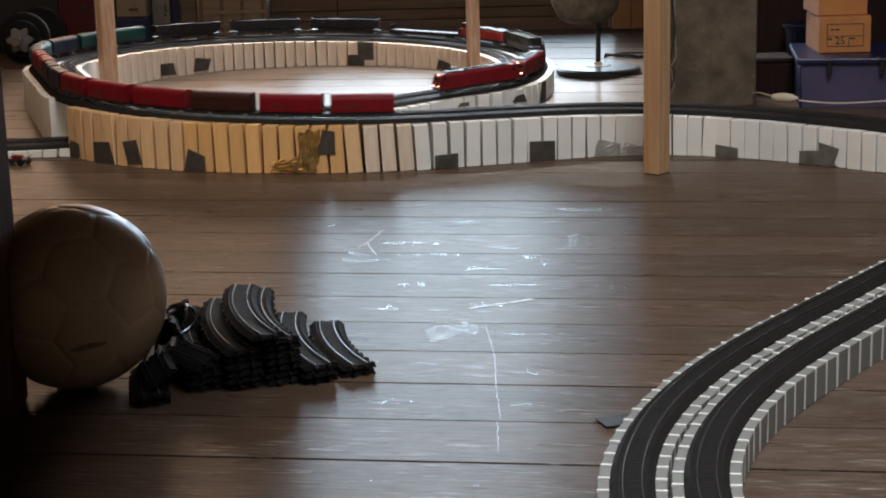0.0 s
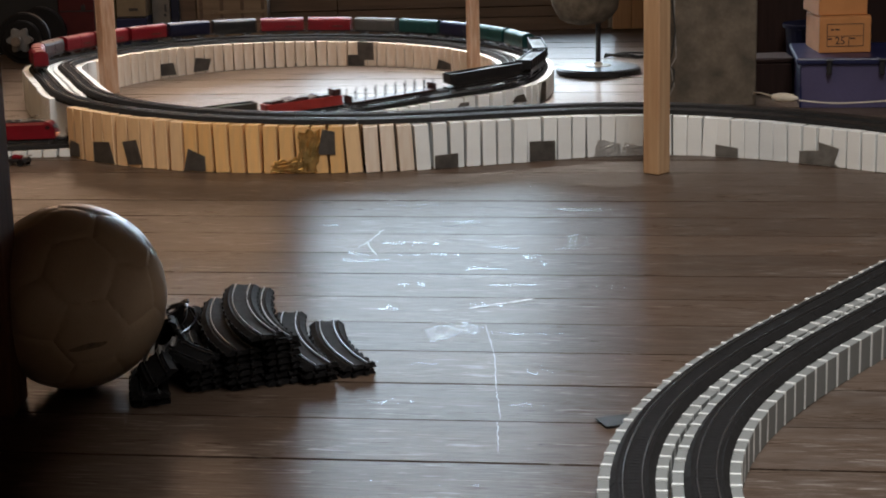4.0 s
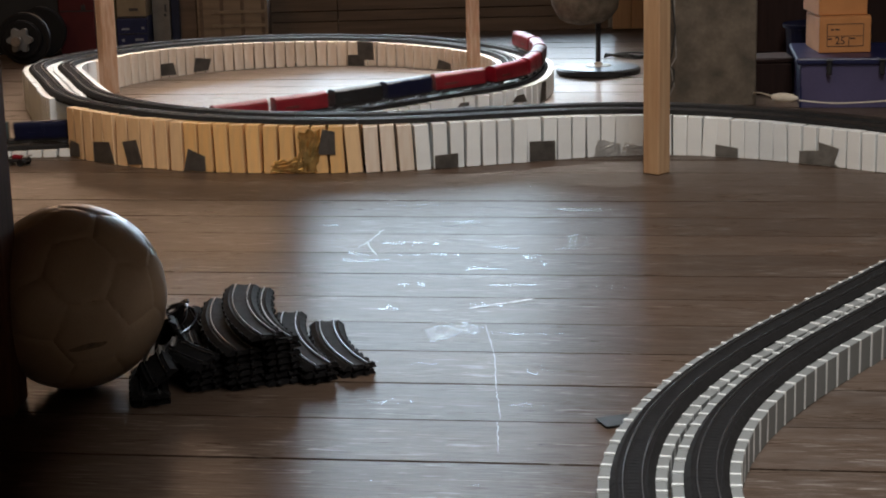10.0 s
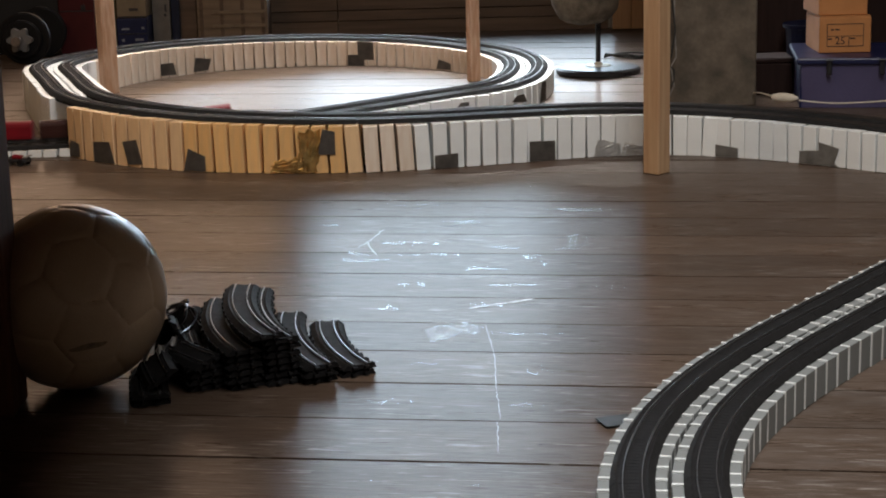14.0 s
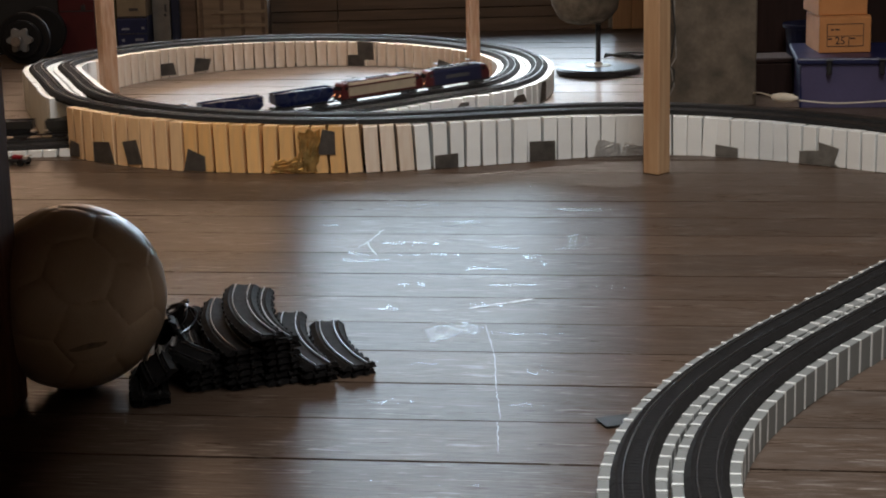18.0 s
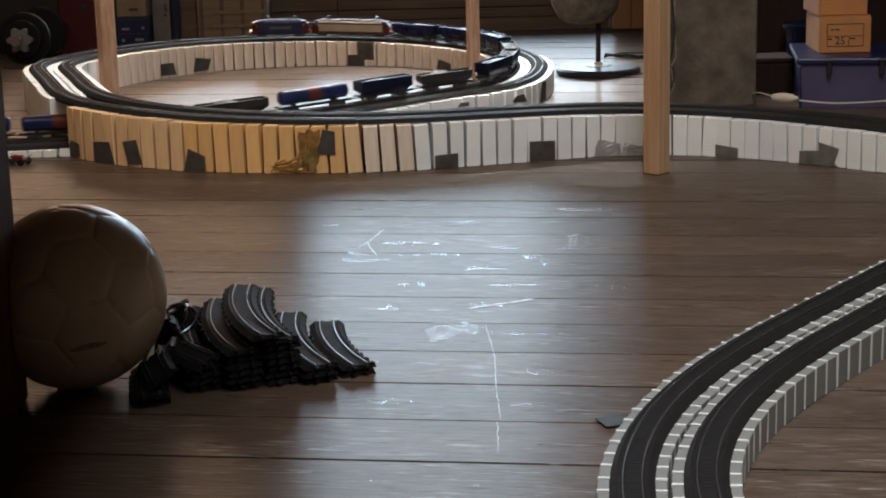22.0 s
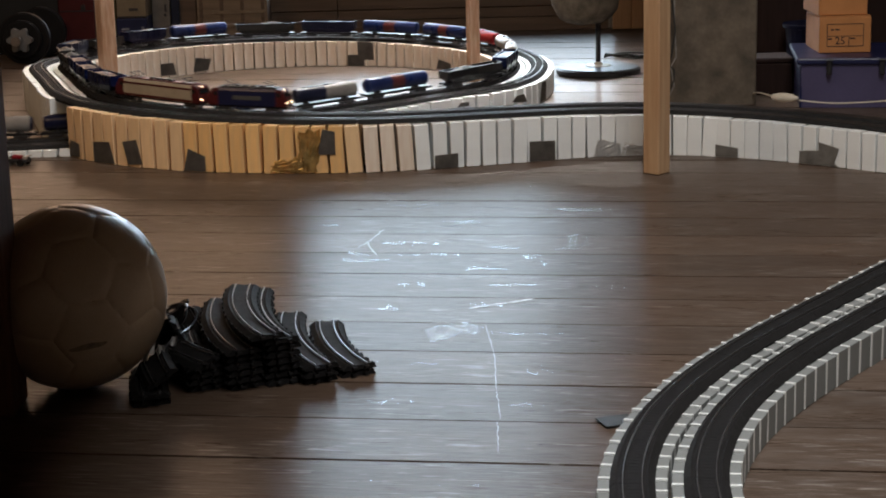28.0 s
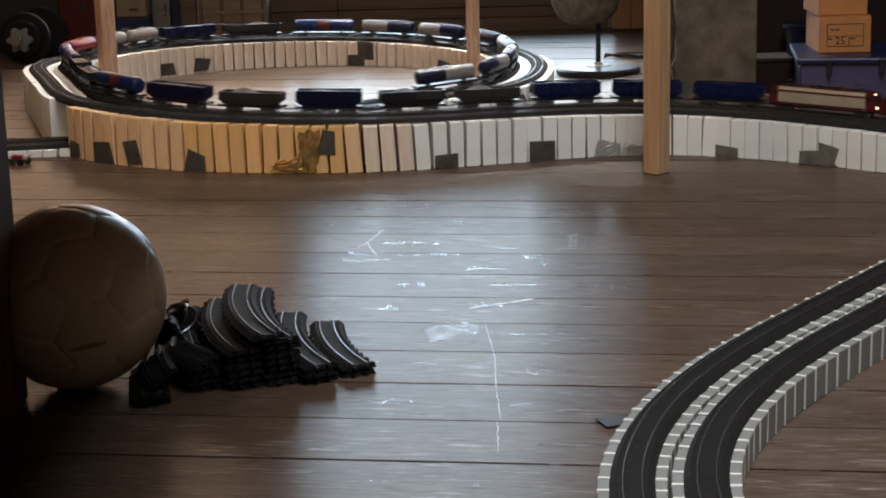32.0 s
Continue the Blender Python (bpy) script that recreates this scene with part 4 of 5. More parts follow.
def spare_track(m, label, bend=30):
    """A loose curved track piece; it starts at the origin along x and bends to its left."""
    if bend not in spare:
        ob = thing("loose_track_piece", label, "track", "heap of spare track")
        R, k = 0.4376, 12
        pts = [(R * math.sin(radians(bend * i / k)), R * (1 - math.cos(radians(bend * i / k))), 0) for i in range(k + 1)]
        bm = bmesh.new()
        sweep(bm, pts, [(-0.020, 0.0), (-0.020, 0.0016), (-0.0135, 0.0066), (-0.0118, 0.0054), (0.0118, 0.0054), (0.0135, 0.0066), (0.020, 0.0016), (0.020, 0.0)])
        n = round(bend * 0.4)
        for i in range(n):
            a = radians(bend * (i + 0.5) / n)
            for s in (-1, 1):
                box(bm, 0.007, 0.0014, 0.0036, pose((R - s * 0.0204) * math.sin(a), R - (R - s * 0.0204) * math.cos(a), 0.0018, 0, 0, math.degrees(a)))
        part("roadbed", bm, BED_LOOSE, ob)
        for d in (-0.00845, 0.00845):
            bm = bmesh.new()
            sweep(bm, pts, [(d - 0.00032, 0.0054), (d + 0.00032, 0.0054), (d + 0.00032, 0.0076), (d - 0.00032, 0.0076)])
            part("rail", bm, RAIL_DARK, ob)
        for x in (0, bend):
            a = radians(x)
            for s in (-1, 1):
                part("connector", boxed(0.006, 0.0052, 0.0030, pose(R * math.sin(a), R * (1 - math.cos(a)), 0.002) @ pose(0, 0, 0, 0, 0, x) @ pose((-0.003 if x == 0 else 0.003), s * 0.0075, 0.0012)), BED_LOOSE, ob)
        spare[bend] = ob
        ob.matrix_basis = m
        return ob
    return tagged(copy_thing(spare[bend], m), label)


rnd = random.Random(21)
STACK = "black curved track piece lying in a neat stack"
for x, y, n, turn, bend in ((-0.330, 1.880, 2, -88, 14), (-0.309, 2.047, 4, -92.4, 30), (-0.268, 2.048, 6, -92.4, 30), (-0.226, 2.062, 7, -92.6, 30), (-0.189, 2.061, 3, -91.6, 30), (-0.143, 2.045, 2, -88.1, 25)):
    for i in range(n):
        spare_track(pose(x + rnd.uniform(-0.0010, 0.0010), y + rnd.uniform(-0.003, 0.003), 0.0003 + 0.0078 * i, 0, 0, turn + rnd.uniform(-0.5, 0.5)), STACK, bend)
spare_track(pose(-0.242, 2.05, 0.0003 + 0.0078 * 7, 0, 0, -92.2), "black curved track piece lying across two stacks")
LOOSE = "short black track piece thrown on the heap beside the ball"
for x, y, z, rx, ry, rz in ((-0.305, 1.990, 0.036, 70, 10, -100), (-0.300, 2.010, 0.036, 20, 14, -70), (-0.304, 1.955, 0.036, -64, -8, -80), (-0.300, 1.890, 0.031, 30, 14, -110), (-0.290, 1.870, 0.033, 12, 4, -50),
                            (-0.296, 1.975, 0.042, 78, 14, -110), (-0.312, 1.845, 0.030, 30, 8, -75)):
    spare_track(pose(x - 0.009, y, z, rx, ry, rz), LOOSE, 8)
# a black lead in loops, and a few metal clips added as bright glints
lead = thing("connecting_lead", "thin glossy black lead in loops over the heap of track", "cable", at=pose(-0.314, 1.965, 0))
GLOSSY_LEAD = mat("glossy_black_insulation", (0.012, 0.012, 0.014), 0.22, var=0.08)
part("flex", wire([tuple(v) for v in spline([(-0.016, 0.085, 0.034), (-0.012, 0.055, 0.044), (0.006, 0.035, 0.052), (0.014, 0.0, 0.050), (0.010, -0.03, 0.042), (-0.004, -0.045, 0.040), (-0.012, -0.02, 0.046), (-0.004, 0.012, 0.053), (0.018, 0.02, 0.050), (0.022, -0.02, 0.040), (0.006, -0.075, 0.038), (-0.014, -0.10, 0.020)], 0.004)], 0.0017, 8), GLOSSY_LEAD, lead)
part("plug", turned([(0.0012, -0.010), (0.0032, -0.008), (0.0036, 0.002), (0.0030, 0.008), (0.0014, 0.010)], 12, pose(0.006, 0.045, 0.051, 70, 0, 30)), GLOSSY_LEAD, lead)
for x, y, z, rx, ry, rz in ((-0.324, 1.856, 0.040, 58, 8, 8), (-0.328, 1.838, 0.036, 40, -8, -12), (-0.312, 1.842, 0.042, 50, 20, 30), (-0.300, 1.868, 0.044, 50, -6, -20)):
    clip = thing("rail_clip", "small shiny metal clip added as a glint on the heap of track", "clip", "clips on the heap", at=pose(x, y, z, rx, ry, rz))
    part("plate", boxed(0.0062, 0.0120, 0.0008, None, 0.0003), RAIL, clip)
    for sx in (-1, 1):
        part("fold", boxed(0.0008, 0.0115, 0.0030, pose(sx * 0.0029, 0, 0.0017), 0.0002), RAIL, clip)


# ---- things at the far side ----
def stand():
    ob = thing("pedestal_stand", "black round-footed stand with a grey-brown padded top", "stand", at=pose(0.394, 4.305, 0))
    part("base_plate", turned([(0.100, 0), (0.104, 0.003), (0.104, 0.012), (0.098, 0.0165), (0.03, 0.0185), (0.0, 0.0188)], 40), BLACK, ob, "black painted round foot")
    part("collar", turned([(0.034, 0.0165), (0.030, 0.0205), (0.011, 0.0225), (0.010, 0.028)], 24), CREAM, ob)
    part("pole", turned([(0.0065, 0.018), (0.0065, 0.16)], 16), BLACK, ob)
    prof = [(0.012, 0.122), (0.045, 0.126), (0.066, 0.138), (0.079, 0.160), (0.084, 0.180), (0.080, 0.200), (0.06, 0.212), (0.01, 0.216)]
    bm = turned(prof, 28, pose(-0.030, 0, 0))
    for v in bm.verts:
        v.co += Vector(noise.noise_vector(v.co * 34)) * 0.006
    part("padded_top", bm, CLOTH, ob, smooth=True)


stand()


def crate():
    ob = thing("storage_crate", "blue plastic storage crate with a lid and black clips", "crate", at=pose(1.034, 3.755, 0, 0, 0, -8))
    w, d, h = 0.52, 0.26, 0.094
    bm = bmesh.new()
    prism(bm, [(-d / 2 + 0.012, 0.001), (d / 2 - 0.012, 0.001), (d / 2, h), (d / 2 - 0.004, h), (d / 2 - 0.016, 0.006), (-d / 2 + 0.016, 0.006), (-d / 2 + 0.004, h), (-d / 2, h)], -w / 2 + 0.004, w / 2 - 0.004)
    part("tub", bm, CRATE_PALE, ob)
    for s in (-1, 1):
        part("end_wall", boxed(0.005, d - 0.012, h - 0.004, pose(s * (w / 2 - 0.004), 0, h / 2), 0.001), CRATE, ob)
    part("lid", boxed(w + 0.014, d + 0.014, 0.014, pose(0, 0, h + 0.0072), 0.004, 2), CRATE, ob)
    for x in (-0.200, -0.092, 0.130):
        clip = part("clip", boxed(0.011, 0.007, 0.034, pose(x, -d / 2 - 0.0085, h - 0.004), 0.002), BLACK, ob)
        part("hinge_pin", turned([(0.003, -0.007), (0.003, 0.007)], 10, pose(x, -d / 2 - 0.012, h + 0.010, 0, 90, 0)), BLACK, clip)


crate()


def text_mesh(body, size):
    cu = bpy.data.curves.new("lettering", "FONT")
    cu.body, cu.size, cu.align_x, cu.align_y, cu.extrude = body, size, "CENTER", "CENTER", 0.0002
    tmp = bpy.data.objects.new("lettering", cu)
    scene.collection.objects.link(tmp)
    me = bpy.data.meshes.new_from_object(tmp.evaluated_get(bpy.context.evaluated_depsgraph_get()))
    bpy.data.objects.remove(tmp)
    bpy.data.curves.remove(cu)
    return me


def carton(x, y, z, w, d, h, turn, label, printed):
    ob = thing("cardboard_box", label, "box", "cardboard boxes", at=pose(x, y, z, 0, 0, turn))
    part("carton", boxed(w, d, h, pose(0, 0, h / 2), 0.0025, 2), CARDBOARD, ob)
    part("flap", boxed(w - 0.004, d / 2 - 0.002, 0.0022, pose(0, -d / 4, h + 0.0012)), CARDBOARD, ob)
    part("flap", boxed(w - 0.004, d / 2 - 0.002, 0.0022, pose(0, d / 4, h + 0.0012)), CARDBOARD, ob)
    if printed:
        f = -d / 2 - 0.0005
        lw, lh = w * 0.70, h * 0.62
        for sx, sz, px, pz in ((lw, 0.0014, 0, lh / 2), (lw, 0.0014, 0, -lh / 2), (0.0014, lh, lw / 2, 0), (0.0014, lh, -lw / 2, 0), (lw, 0.0011, 0, -0.002), (0.0012, lh * 0.47, lw * 0.10, -lh * 0.27)):
            part("printed_line", boxed(sx, 0.0006, sz, pose(px, f, h / 2 + pz)), INK, ob)
        for px, pz, sx in ((-lw * 0.36, lh * 0.25, 0.007), (-lw * 0.22, lh * 0.25, 0.009), (-lw * 0.42, -lh * 0.17, 0.008), (lw * 0.20, -lh * 0.15, 0.012)):
            part("print_bar", boxed(sx, 0.0006, 0.003, pose(px, f, h / 2 + pz)), INK, ob)
        me = text_mesh("25", 0.022)
        me.materials.append(INK)
        part("printed_number", me, INK, ob, m=pose(-lw * 0.14, f, h / 2 - lh * 0.27, 90, 0, 0))
    return ob


carton(0.868, 3.80, 0.1085, 0.110, 0.15, 0.076, -1, "small brown cardboard box printed with a label frame", True)
carton(0.862, 3.81, 0.1875, 0.104, 0.15, 0.085, 1, "plain brown cardboard box stacked on another box", False)

# dark tub behind the crate
TUB = paint("deep_blue_plastic", (0.007, 0.010, 0.036), 0.6, spec=0.2)
tub = thing("plastic_tub", "dark blue plastic tub in the shadow behind the crate", "tub", at=pose(0.872, 4.05, 0))
part("shell", turned([(0.045, 0.001), (0.06, 0.004), (0.068, 0.13), (0.071, 0.132), (0.064, 0.132), (0.055, 0.01)], 28), TUB, tub)
part("rim", turned([(0.068, 0.128), (0.074, 0.129), (0.074, 0.138), (0.064, 0.138)], 28), TUB, tub)
# added box, stands in for the dark patch of floor beside the crate
black_box = thing("black_box", "low dark box added for the dark gap between pillar and crate", "box", at=pose(0.738, 3.92, 0))
part("casing", boxed(0.10, 0.10, 0.070, pose(0, 0, 0.0355), 0.003), SHADE_WOOD, black_box)
part("lid", boxed(0.103, 0.103, 0.012, pose(0, 0, 0.0765), 0.003), SHADE_WOOD, black_box)

# lamp cord with its switch
cord = thing("lamp_cord", "thin white lamp cord with an inline switch", "cord")
bm = bmesh.new()
for pts in ([(0.672, 3.717, 0.028), (0.673, 3.67, 0.036), (0.679, 3.63, 0.039), (0.690, 3.588, 0.039)], [(0.735, 3.55, 0.036), (0.79, 3.545, 0.030), (0.85, 3.55, 0.028), (0.93, 3.56, 0.030), (1.05, 3.58, 0.034), (1.25, 3.60, 0.002)]):
    sweep(bm, [tuple(v) for v in spline(pts, 0.008)] + [pts[-1]], round_section(0.0017, 6))
part("flex", bm, CREAM, cord)
bm = turned([(0.0018, -0.029), (0.006, -0.025), (0.0095, -0.012), (0.0100, 0.002), (0.008, 0.018), (0.003, 0.027), (0.0018, 0.029)], 16, Matrix.Diagonal((1, 0.75, 1, 1)))
part("switch", bm, CREAM, cord, "cream rocker switch", smooth=True, m=pose(0.710, 3.572, 0.039, 0, 90, -30))


def dumbbell():
    ob = thing("dumbbell", "black weight plates on a bar with a silver star collar", "dumbbell", at=pose(-1.122, 4.76, 0.0705, 0, 0, -4))
    for y, r, w in ((-0.012, 0.052, 0.016), (0.010, 0.070, 0.022), (0.17, 0.070, 0.022), (0.20, 0.052, 0.016)):
        part("plate", turned([(0.014, -w / 2), (r * 0.55, -w / 2 + 0.003), (r * 0.80, -w / 2 + 0.003), (r * 0.84, -w / 2), (r - 0.004, -w / 2), (r, -w / 2 + 0.004), (r, w / 2 - 0.004), (r - 0.004, w / 2), (0.014, w / 2)], 48, pose(0, y, 0, 90, 0, 0)), RUBBER, ob)
    part("bar", turned([(0.0125, -0.075), (0.0125, 0.26)], 20, pose(0, 0, 0, -90, 0, 0)), CHROME, ob)
    star = [(0.030 + 0.0055 * math.cos(6 * 2 * math.pi * i / 48)) for i in range(48)]
    bm = bmesh.new()
    a = [bm.verts.new((star[i] * math.cos(2 * math.pi * i / 48), -0.044, star[i] * math.sin(2 * math.pi * i / 48))) for i in range(48)]
    b = [bm.verts.new((star[i] * math.cos(2 * math.pi * i / 48), -0.026, star[i] * math.sin(2 * math.pi * i / 48))) for i in range(48)]
    for i in range(48):
        bm.faces.new((a[i], a[(i + 1) % 48], b[(i + 1) % 48], b[i]))
    bm.faces.new(list(reversed(a))), bm.faces.new(b)
    bmesh.ops.recalc_face_normals(bm, faces=bm.faces)
    collar = part("star_collar", bm, paint("grey_zinc", (0.17, 0.165, 0.16), 0.5, metal=0.2), ob)
    part("nut", turned([(0.012, 0), (0.012, 0.010), (0.010, 0.014)], 6, pose(0, -0.044, 0, 90, 0, 0)), CHROME, collar)


dumbbell()
for x, r, tilt in ((-1.165, 0.125, -9), (-1.13, 0.118, -16)):
    plate = thing("weight_plate", "large black weight plate leaning in the dark corner", "weight plate", "weight plates", at=pose(x, 4.985 + (x + 1.165) * 0.9 + 0.02, r * math.cos(radians(tilt)) + 0.004, tilt, 0, 4))
    part("disc", turned([(0.014, -0.014), (r * 0.52, -0.010), (r * 0.60, -0.009), (r * 0.62, -0.012), (r * 0.82, -0.012), (r * 0.85, -0.015), (r - 0.004, -0.015), (r, -0.011), (r, 0.011), (r - 0.004, 0.015), (0.014, 0.014)], 56, pose(0, 0, 0, 90, 0, 0)), RUBBER, plate)
    part("hub_ring", turned([(0.016, -0.017), (0.026, -0.017), (0.028, -0.012), (0.028, -0.008)], 28, pose(0, 0, 0, 90, 0, 0)), RUBBER, plate)


def shelf_box(name, label, category, x, y, w, d, h, material, extras=(), z=0.0):
    ob = thing(name, label, category, at=pose(x, y, z))
    part("casing", boxed(w, d, h, pose(0, 0, h / 2), 0.003, 2), material, ob)
    for pname, sx, sz, px, pz, m in extras:
        part(pname, boxed(sx, 0.002, sz, pose(px, -d / 2 - 0.0008, pz), 0.0004), m, ob)
    return ob


PALE_INK = mat("pale_print", (0.24, 0.25, 0.28), 0.6)
shelf_box("red_case", "red metal case standing in the dark corner", "case", -1.02, 5.06, 0.10, 0.16, 0.26, paint("dull_red_case", (0.055, 0.004, 0.005), 0.6),
          (("seam", 0.094, 0.003, 0, 0.12, BLACK), ("latch", 0.012, 0.016, 0.02, 0.13, BLACK)))
shelf_box("black_bag", "black box standing against the back wall", "box", -1.36, 5.1, 0.30, 0.2, 0.42, RUBBER, (("seam", 0.28, 0.004, 0, 0.2, BLACK),))
shelf_box("product_box", "dark blue carton with rows of pale lettering", "box", -0.880, 5.14, 0.088, 0.16, 0.088, paint("navy_card", (0.012, 0.016, 0.055), 0.5),
          (("lettering_bar", 0.022, 0.005, -0.018, 0.058, PALE_INK), ("lettering_bar", 0.008, 0.007, 0.032, 0.060, PALE_INK), ("lettering_bar", 0.007, 0.007, -0.026, 0.026, PALE_INK),
           ("lettering_bar", 0.024, 0.007, 0.020, 0.027, PALE_INK), ("edge_line", 0.088, 0.003, 0, 0.044, BLACK)))
shelf_box("product_box", "pale carton stacked on a dark blue carton", "box", -0.880, 5.145, 0.085, 0.15, 0.085, paint("beige_card", (0.20, 0.155, 0.10), 0.7),
          (("lettering_bar", 0.026, 0.008, 0.006, 0.024, INK), ("edge_line", 0.085, 0.004, 0, 0.003, INK)), z=0.0885)
shelf_box("spirit_level", "narrow yellow board leaning beside the boxes", "board", -0.936, 5.10, 0.012, 0.06, 0.17, paint("dull_yellow", (0.20, 0.14, 0.015), 0.5))
# cabinet cut low, so that the gable light passes over it
shelf_box("metal_box", "grey metal cabinet with a black handle, built only to a low height", "box", -0.806, 5.20, 0.052, 0.12, 0.17, paint("grey_lacquer", (0.15, 0.135, 0.12), 0.5),
          (("handle", 0.006, 0.022, 0.014, 0.108, BLACK), ("key_plate", 0.008, 0.008, 0.012, 0.088, BLACK)))
shelf_box("dark_board", "dark blue board standing on edge by the wall", "board", -0.765, 5.20, 0.024, 0.12, 0.17, paint("midnight_lacquer", (0.012, 0.016, 0.035), 0.4))

# boards along the back wall
rng = random.Random(12)
cladding = thing("trim", "", "", kind="structure")
for z0, z1, proud in ((0.0, 0.040, 0.030), (0.042, 0.072, 0.020), (0.074, 0.140, 0.026)):
    for x0, x1 in ((-0.745, -0.30), (-0.298, 0.12), (0.122, 0.515)):
        part("board", boxed(x1 - x0, proud, z1 - z0, pose((x0 + x1) / 2, RY1 - proud / 2 - 0.001, (z0 + z1) / 2), 0.0012), BACK_WOOD, cladding)
lean = thing("packing_case", "pale brown wooden packing case against the wall", "case", at=pose(-0.598, 5.215, 0))
part("front_panel", boxed(0.205, 0.012, 0.170, pose(0, -0.07, 0.086), 0.001), mat("pale_ply", (0.18, 0.122, 0.075), 0.75, var=0.14, scale=7, stretch=(1, 8, 12)), lean)
part("case_body", boxed(0.20, 0.13, 0.170, pose(0, 0.001, 0.086), 0.001), BACK_WOOD, lean)
for z in (0.052, 0.092):
    part("batten", boxed(0.16, 0.006, 0.010, pose(0.02, -0.079, z), 0.001), mat("batten_wood", (0.20, 0.14, 0.085), 0.75), lean)
for i in range(4):
    part("corner_batten", boxed(0.010, 0.005, 0.170, pose(-0.09 + i * 0.06, -0.0787, 0.086), 0.001), BACK_WOOD, lean)
case = thing("wooden_chest", "dark brown wooden chest against the back wall", "chest", at=pose(-0.730, 5.22, 0))
part("side_panel", boxed(0.05, 0.12, 0.170, pose(0, 0, 0.086), 0.002), BACK_WOOD, case)
pine = thing("pine_door_panel", "varnished pine boards standing at the back wall", "panel", at=pose(0.66, 5.235, 0.004))
for i in range(5):
    part("board", boxed(0.055, 0.02, 0.40, pose(-0.11 + i * 0.056, 0, 0.2), 0.0015), PANEL_PINE, pine)

# loose cable on the floor behind the stand
cable = thing("coiled_cable", "grey cable lying in loops on the floor", "cable")
pts = [(0.475 + 0.05 * math.cos(a) + 0.004 * a, 4.58 + 0.05 * math.sin(a * 1.02) + 0.003 * a, 0.003 + 0.002 * (a > 6.0) + (0.010 if 3 < a < 5 else 0)) for a in np.arange(0, 12.4, 0.3)]
part("flex", wire(pts + [(0.56, 4.50, 0.003), (0.60, 4.42, 0.003), (0.63, 4.2, 0.003)], 0.0026, 6), SLATE, cable)
GREY_FLEX = mat("grey_cable", (0.26, 0.245, 0.23), 0.5, var=0.2, scale=90)
cable2 = thing("hanging_cable", "pale twisted cable hanging down beside the pillar", "cable")
part("flex", wire([tuple(v) for v in spline([(0.500, 3.70, 0.30), (0.498, 3.69, 0.20), (0.503, 3.685, 0.13), (0.490, 3.68, 0.09), (0.497, 3.68, 0.06), (0.486, 3.68, 0.03), (0.484, 3.69, 0.003)], 0.01)], 0.0017, 6), GREY_FLEX, cable2)
part("flex", wire([tuple(v) for v in spline([(0.503, 3.70, 0.30), (0.494, 3.69, 0.21), (0.500, 3.685, 0.16), (0.484, 3.68, 0.10), (0.500, 3.68, 0.08), (0.490, 3.68, 0.05), (0.470, 3.69, 0.003)], 0.01)], 0.0020, 6), SLATE, cable2)

# toy car on the floor
car = thing("toy_car", "small red and black toy racing car on the floor", "toy car", at=pose(-0.795, 3.235, 0, 0, 0, 160))
part("body", boxed(0.050, 0.020, 0.007, pose(0, 0, 0.0085), 0.0025, 2), BLACK, car)
part("cockpit", boxed(0.022, 0.012, 0.008, pose(-0.004, 0, 0.0150), 0.003, 2), RED, car)
part("wing", boxed(0.006, 0.024, 0.002, pose(-0.025, 0, 0.0170)), WHITE, car)
for sx in (-1, 1):
    for sy in (-1, 1):
        part("wheel", turned([(0.0062, -0.003), (0.0068, -0.002), (0.0068, 0.002), (0.0062, 0.003)], 14, pose(sx * 0.017, sy * 0.0125, 0.0068, 90, 0, 0)), RUBBER, car)


# ---- tape ----
def on_wall(s, z, side, proud):
    """A point on the face of the block walls: side 1 the outer face, -1 the inner."""
    line = OUTER if side > 0 else INNER
    p, h = line.at(s), line.heading(s)
    d = side * (BLOCK_ACROSS / 2 + ledge_at(s) + proud)
    return Vector((p.x - math.sin(h) * d, p.y + math.cos(h) * d, z))


def tape(side, corners, material, label, rough=0.0):
    """A strip stuck over the blocks, from its four corners (s, z): lower left, lower right, upper right, upper left."""
    ob = thing("tape_patch", label, "tape", "tape on the walls")
    bm, n = bmesh.new(), 8
    rnd = random.Random(round(corners[0][0] * 1000))
    grid = []
    for j in range(n + 1):
        v = j / n
        row = []
        for i in range(n + 1):
            u = i / n
            s = (corners[0][0] * (1 - u) + corners[1][0] * u) * (1 - v) + (corners[3][0] * (1 - u) + corners[2][0] * u) * v
            z = (corners[0][1] * (1 - u) + corners[1][1] * u) * (1 - v) + (corners[3][1] * (1 - u) + corners[2][1] * u) * v
            if rough and (i in (0, n) or j in (0, n)):
                s, z = s + rnd.uniform(-1, 1) * rough, max(0.001, z + rnd.uniform(-1, 1) * rough)
            row.append(bm.verts.new(on_wall(s, z, side, 0.0016 + rnd.uniform(0, 0.0003) + rough * rnd.random())))
        grid.append(row)
    for j in range(n):
        for i in range(n):
            bm.faces.new((grid[j][i], grid[j][i + 1], grid[j + 1][i + 1], grid[j + 1][i]))
    g = bmesh.ops.solidify(bm, geom=bm.faces[:], thickness=0.0005)
    part("strip", bm, material, ob)


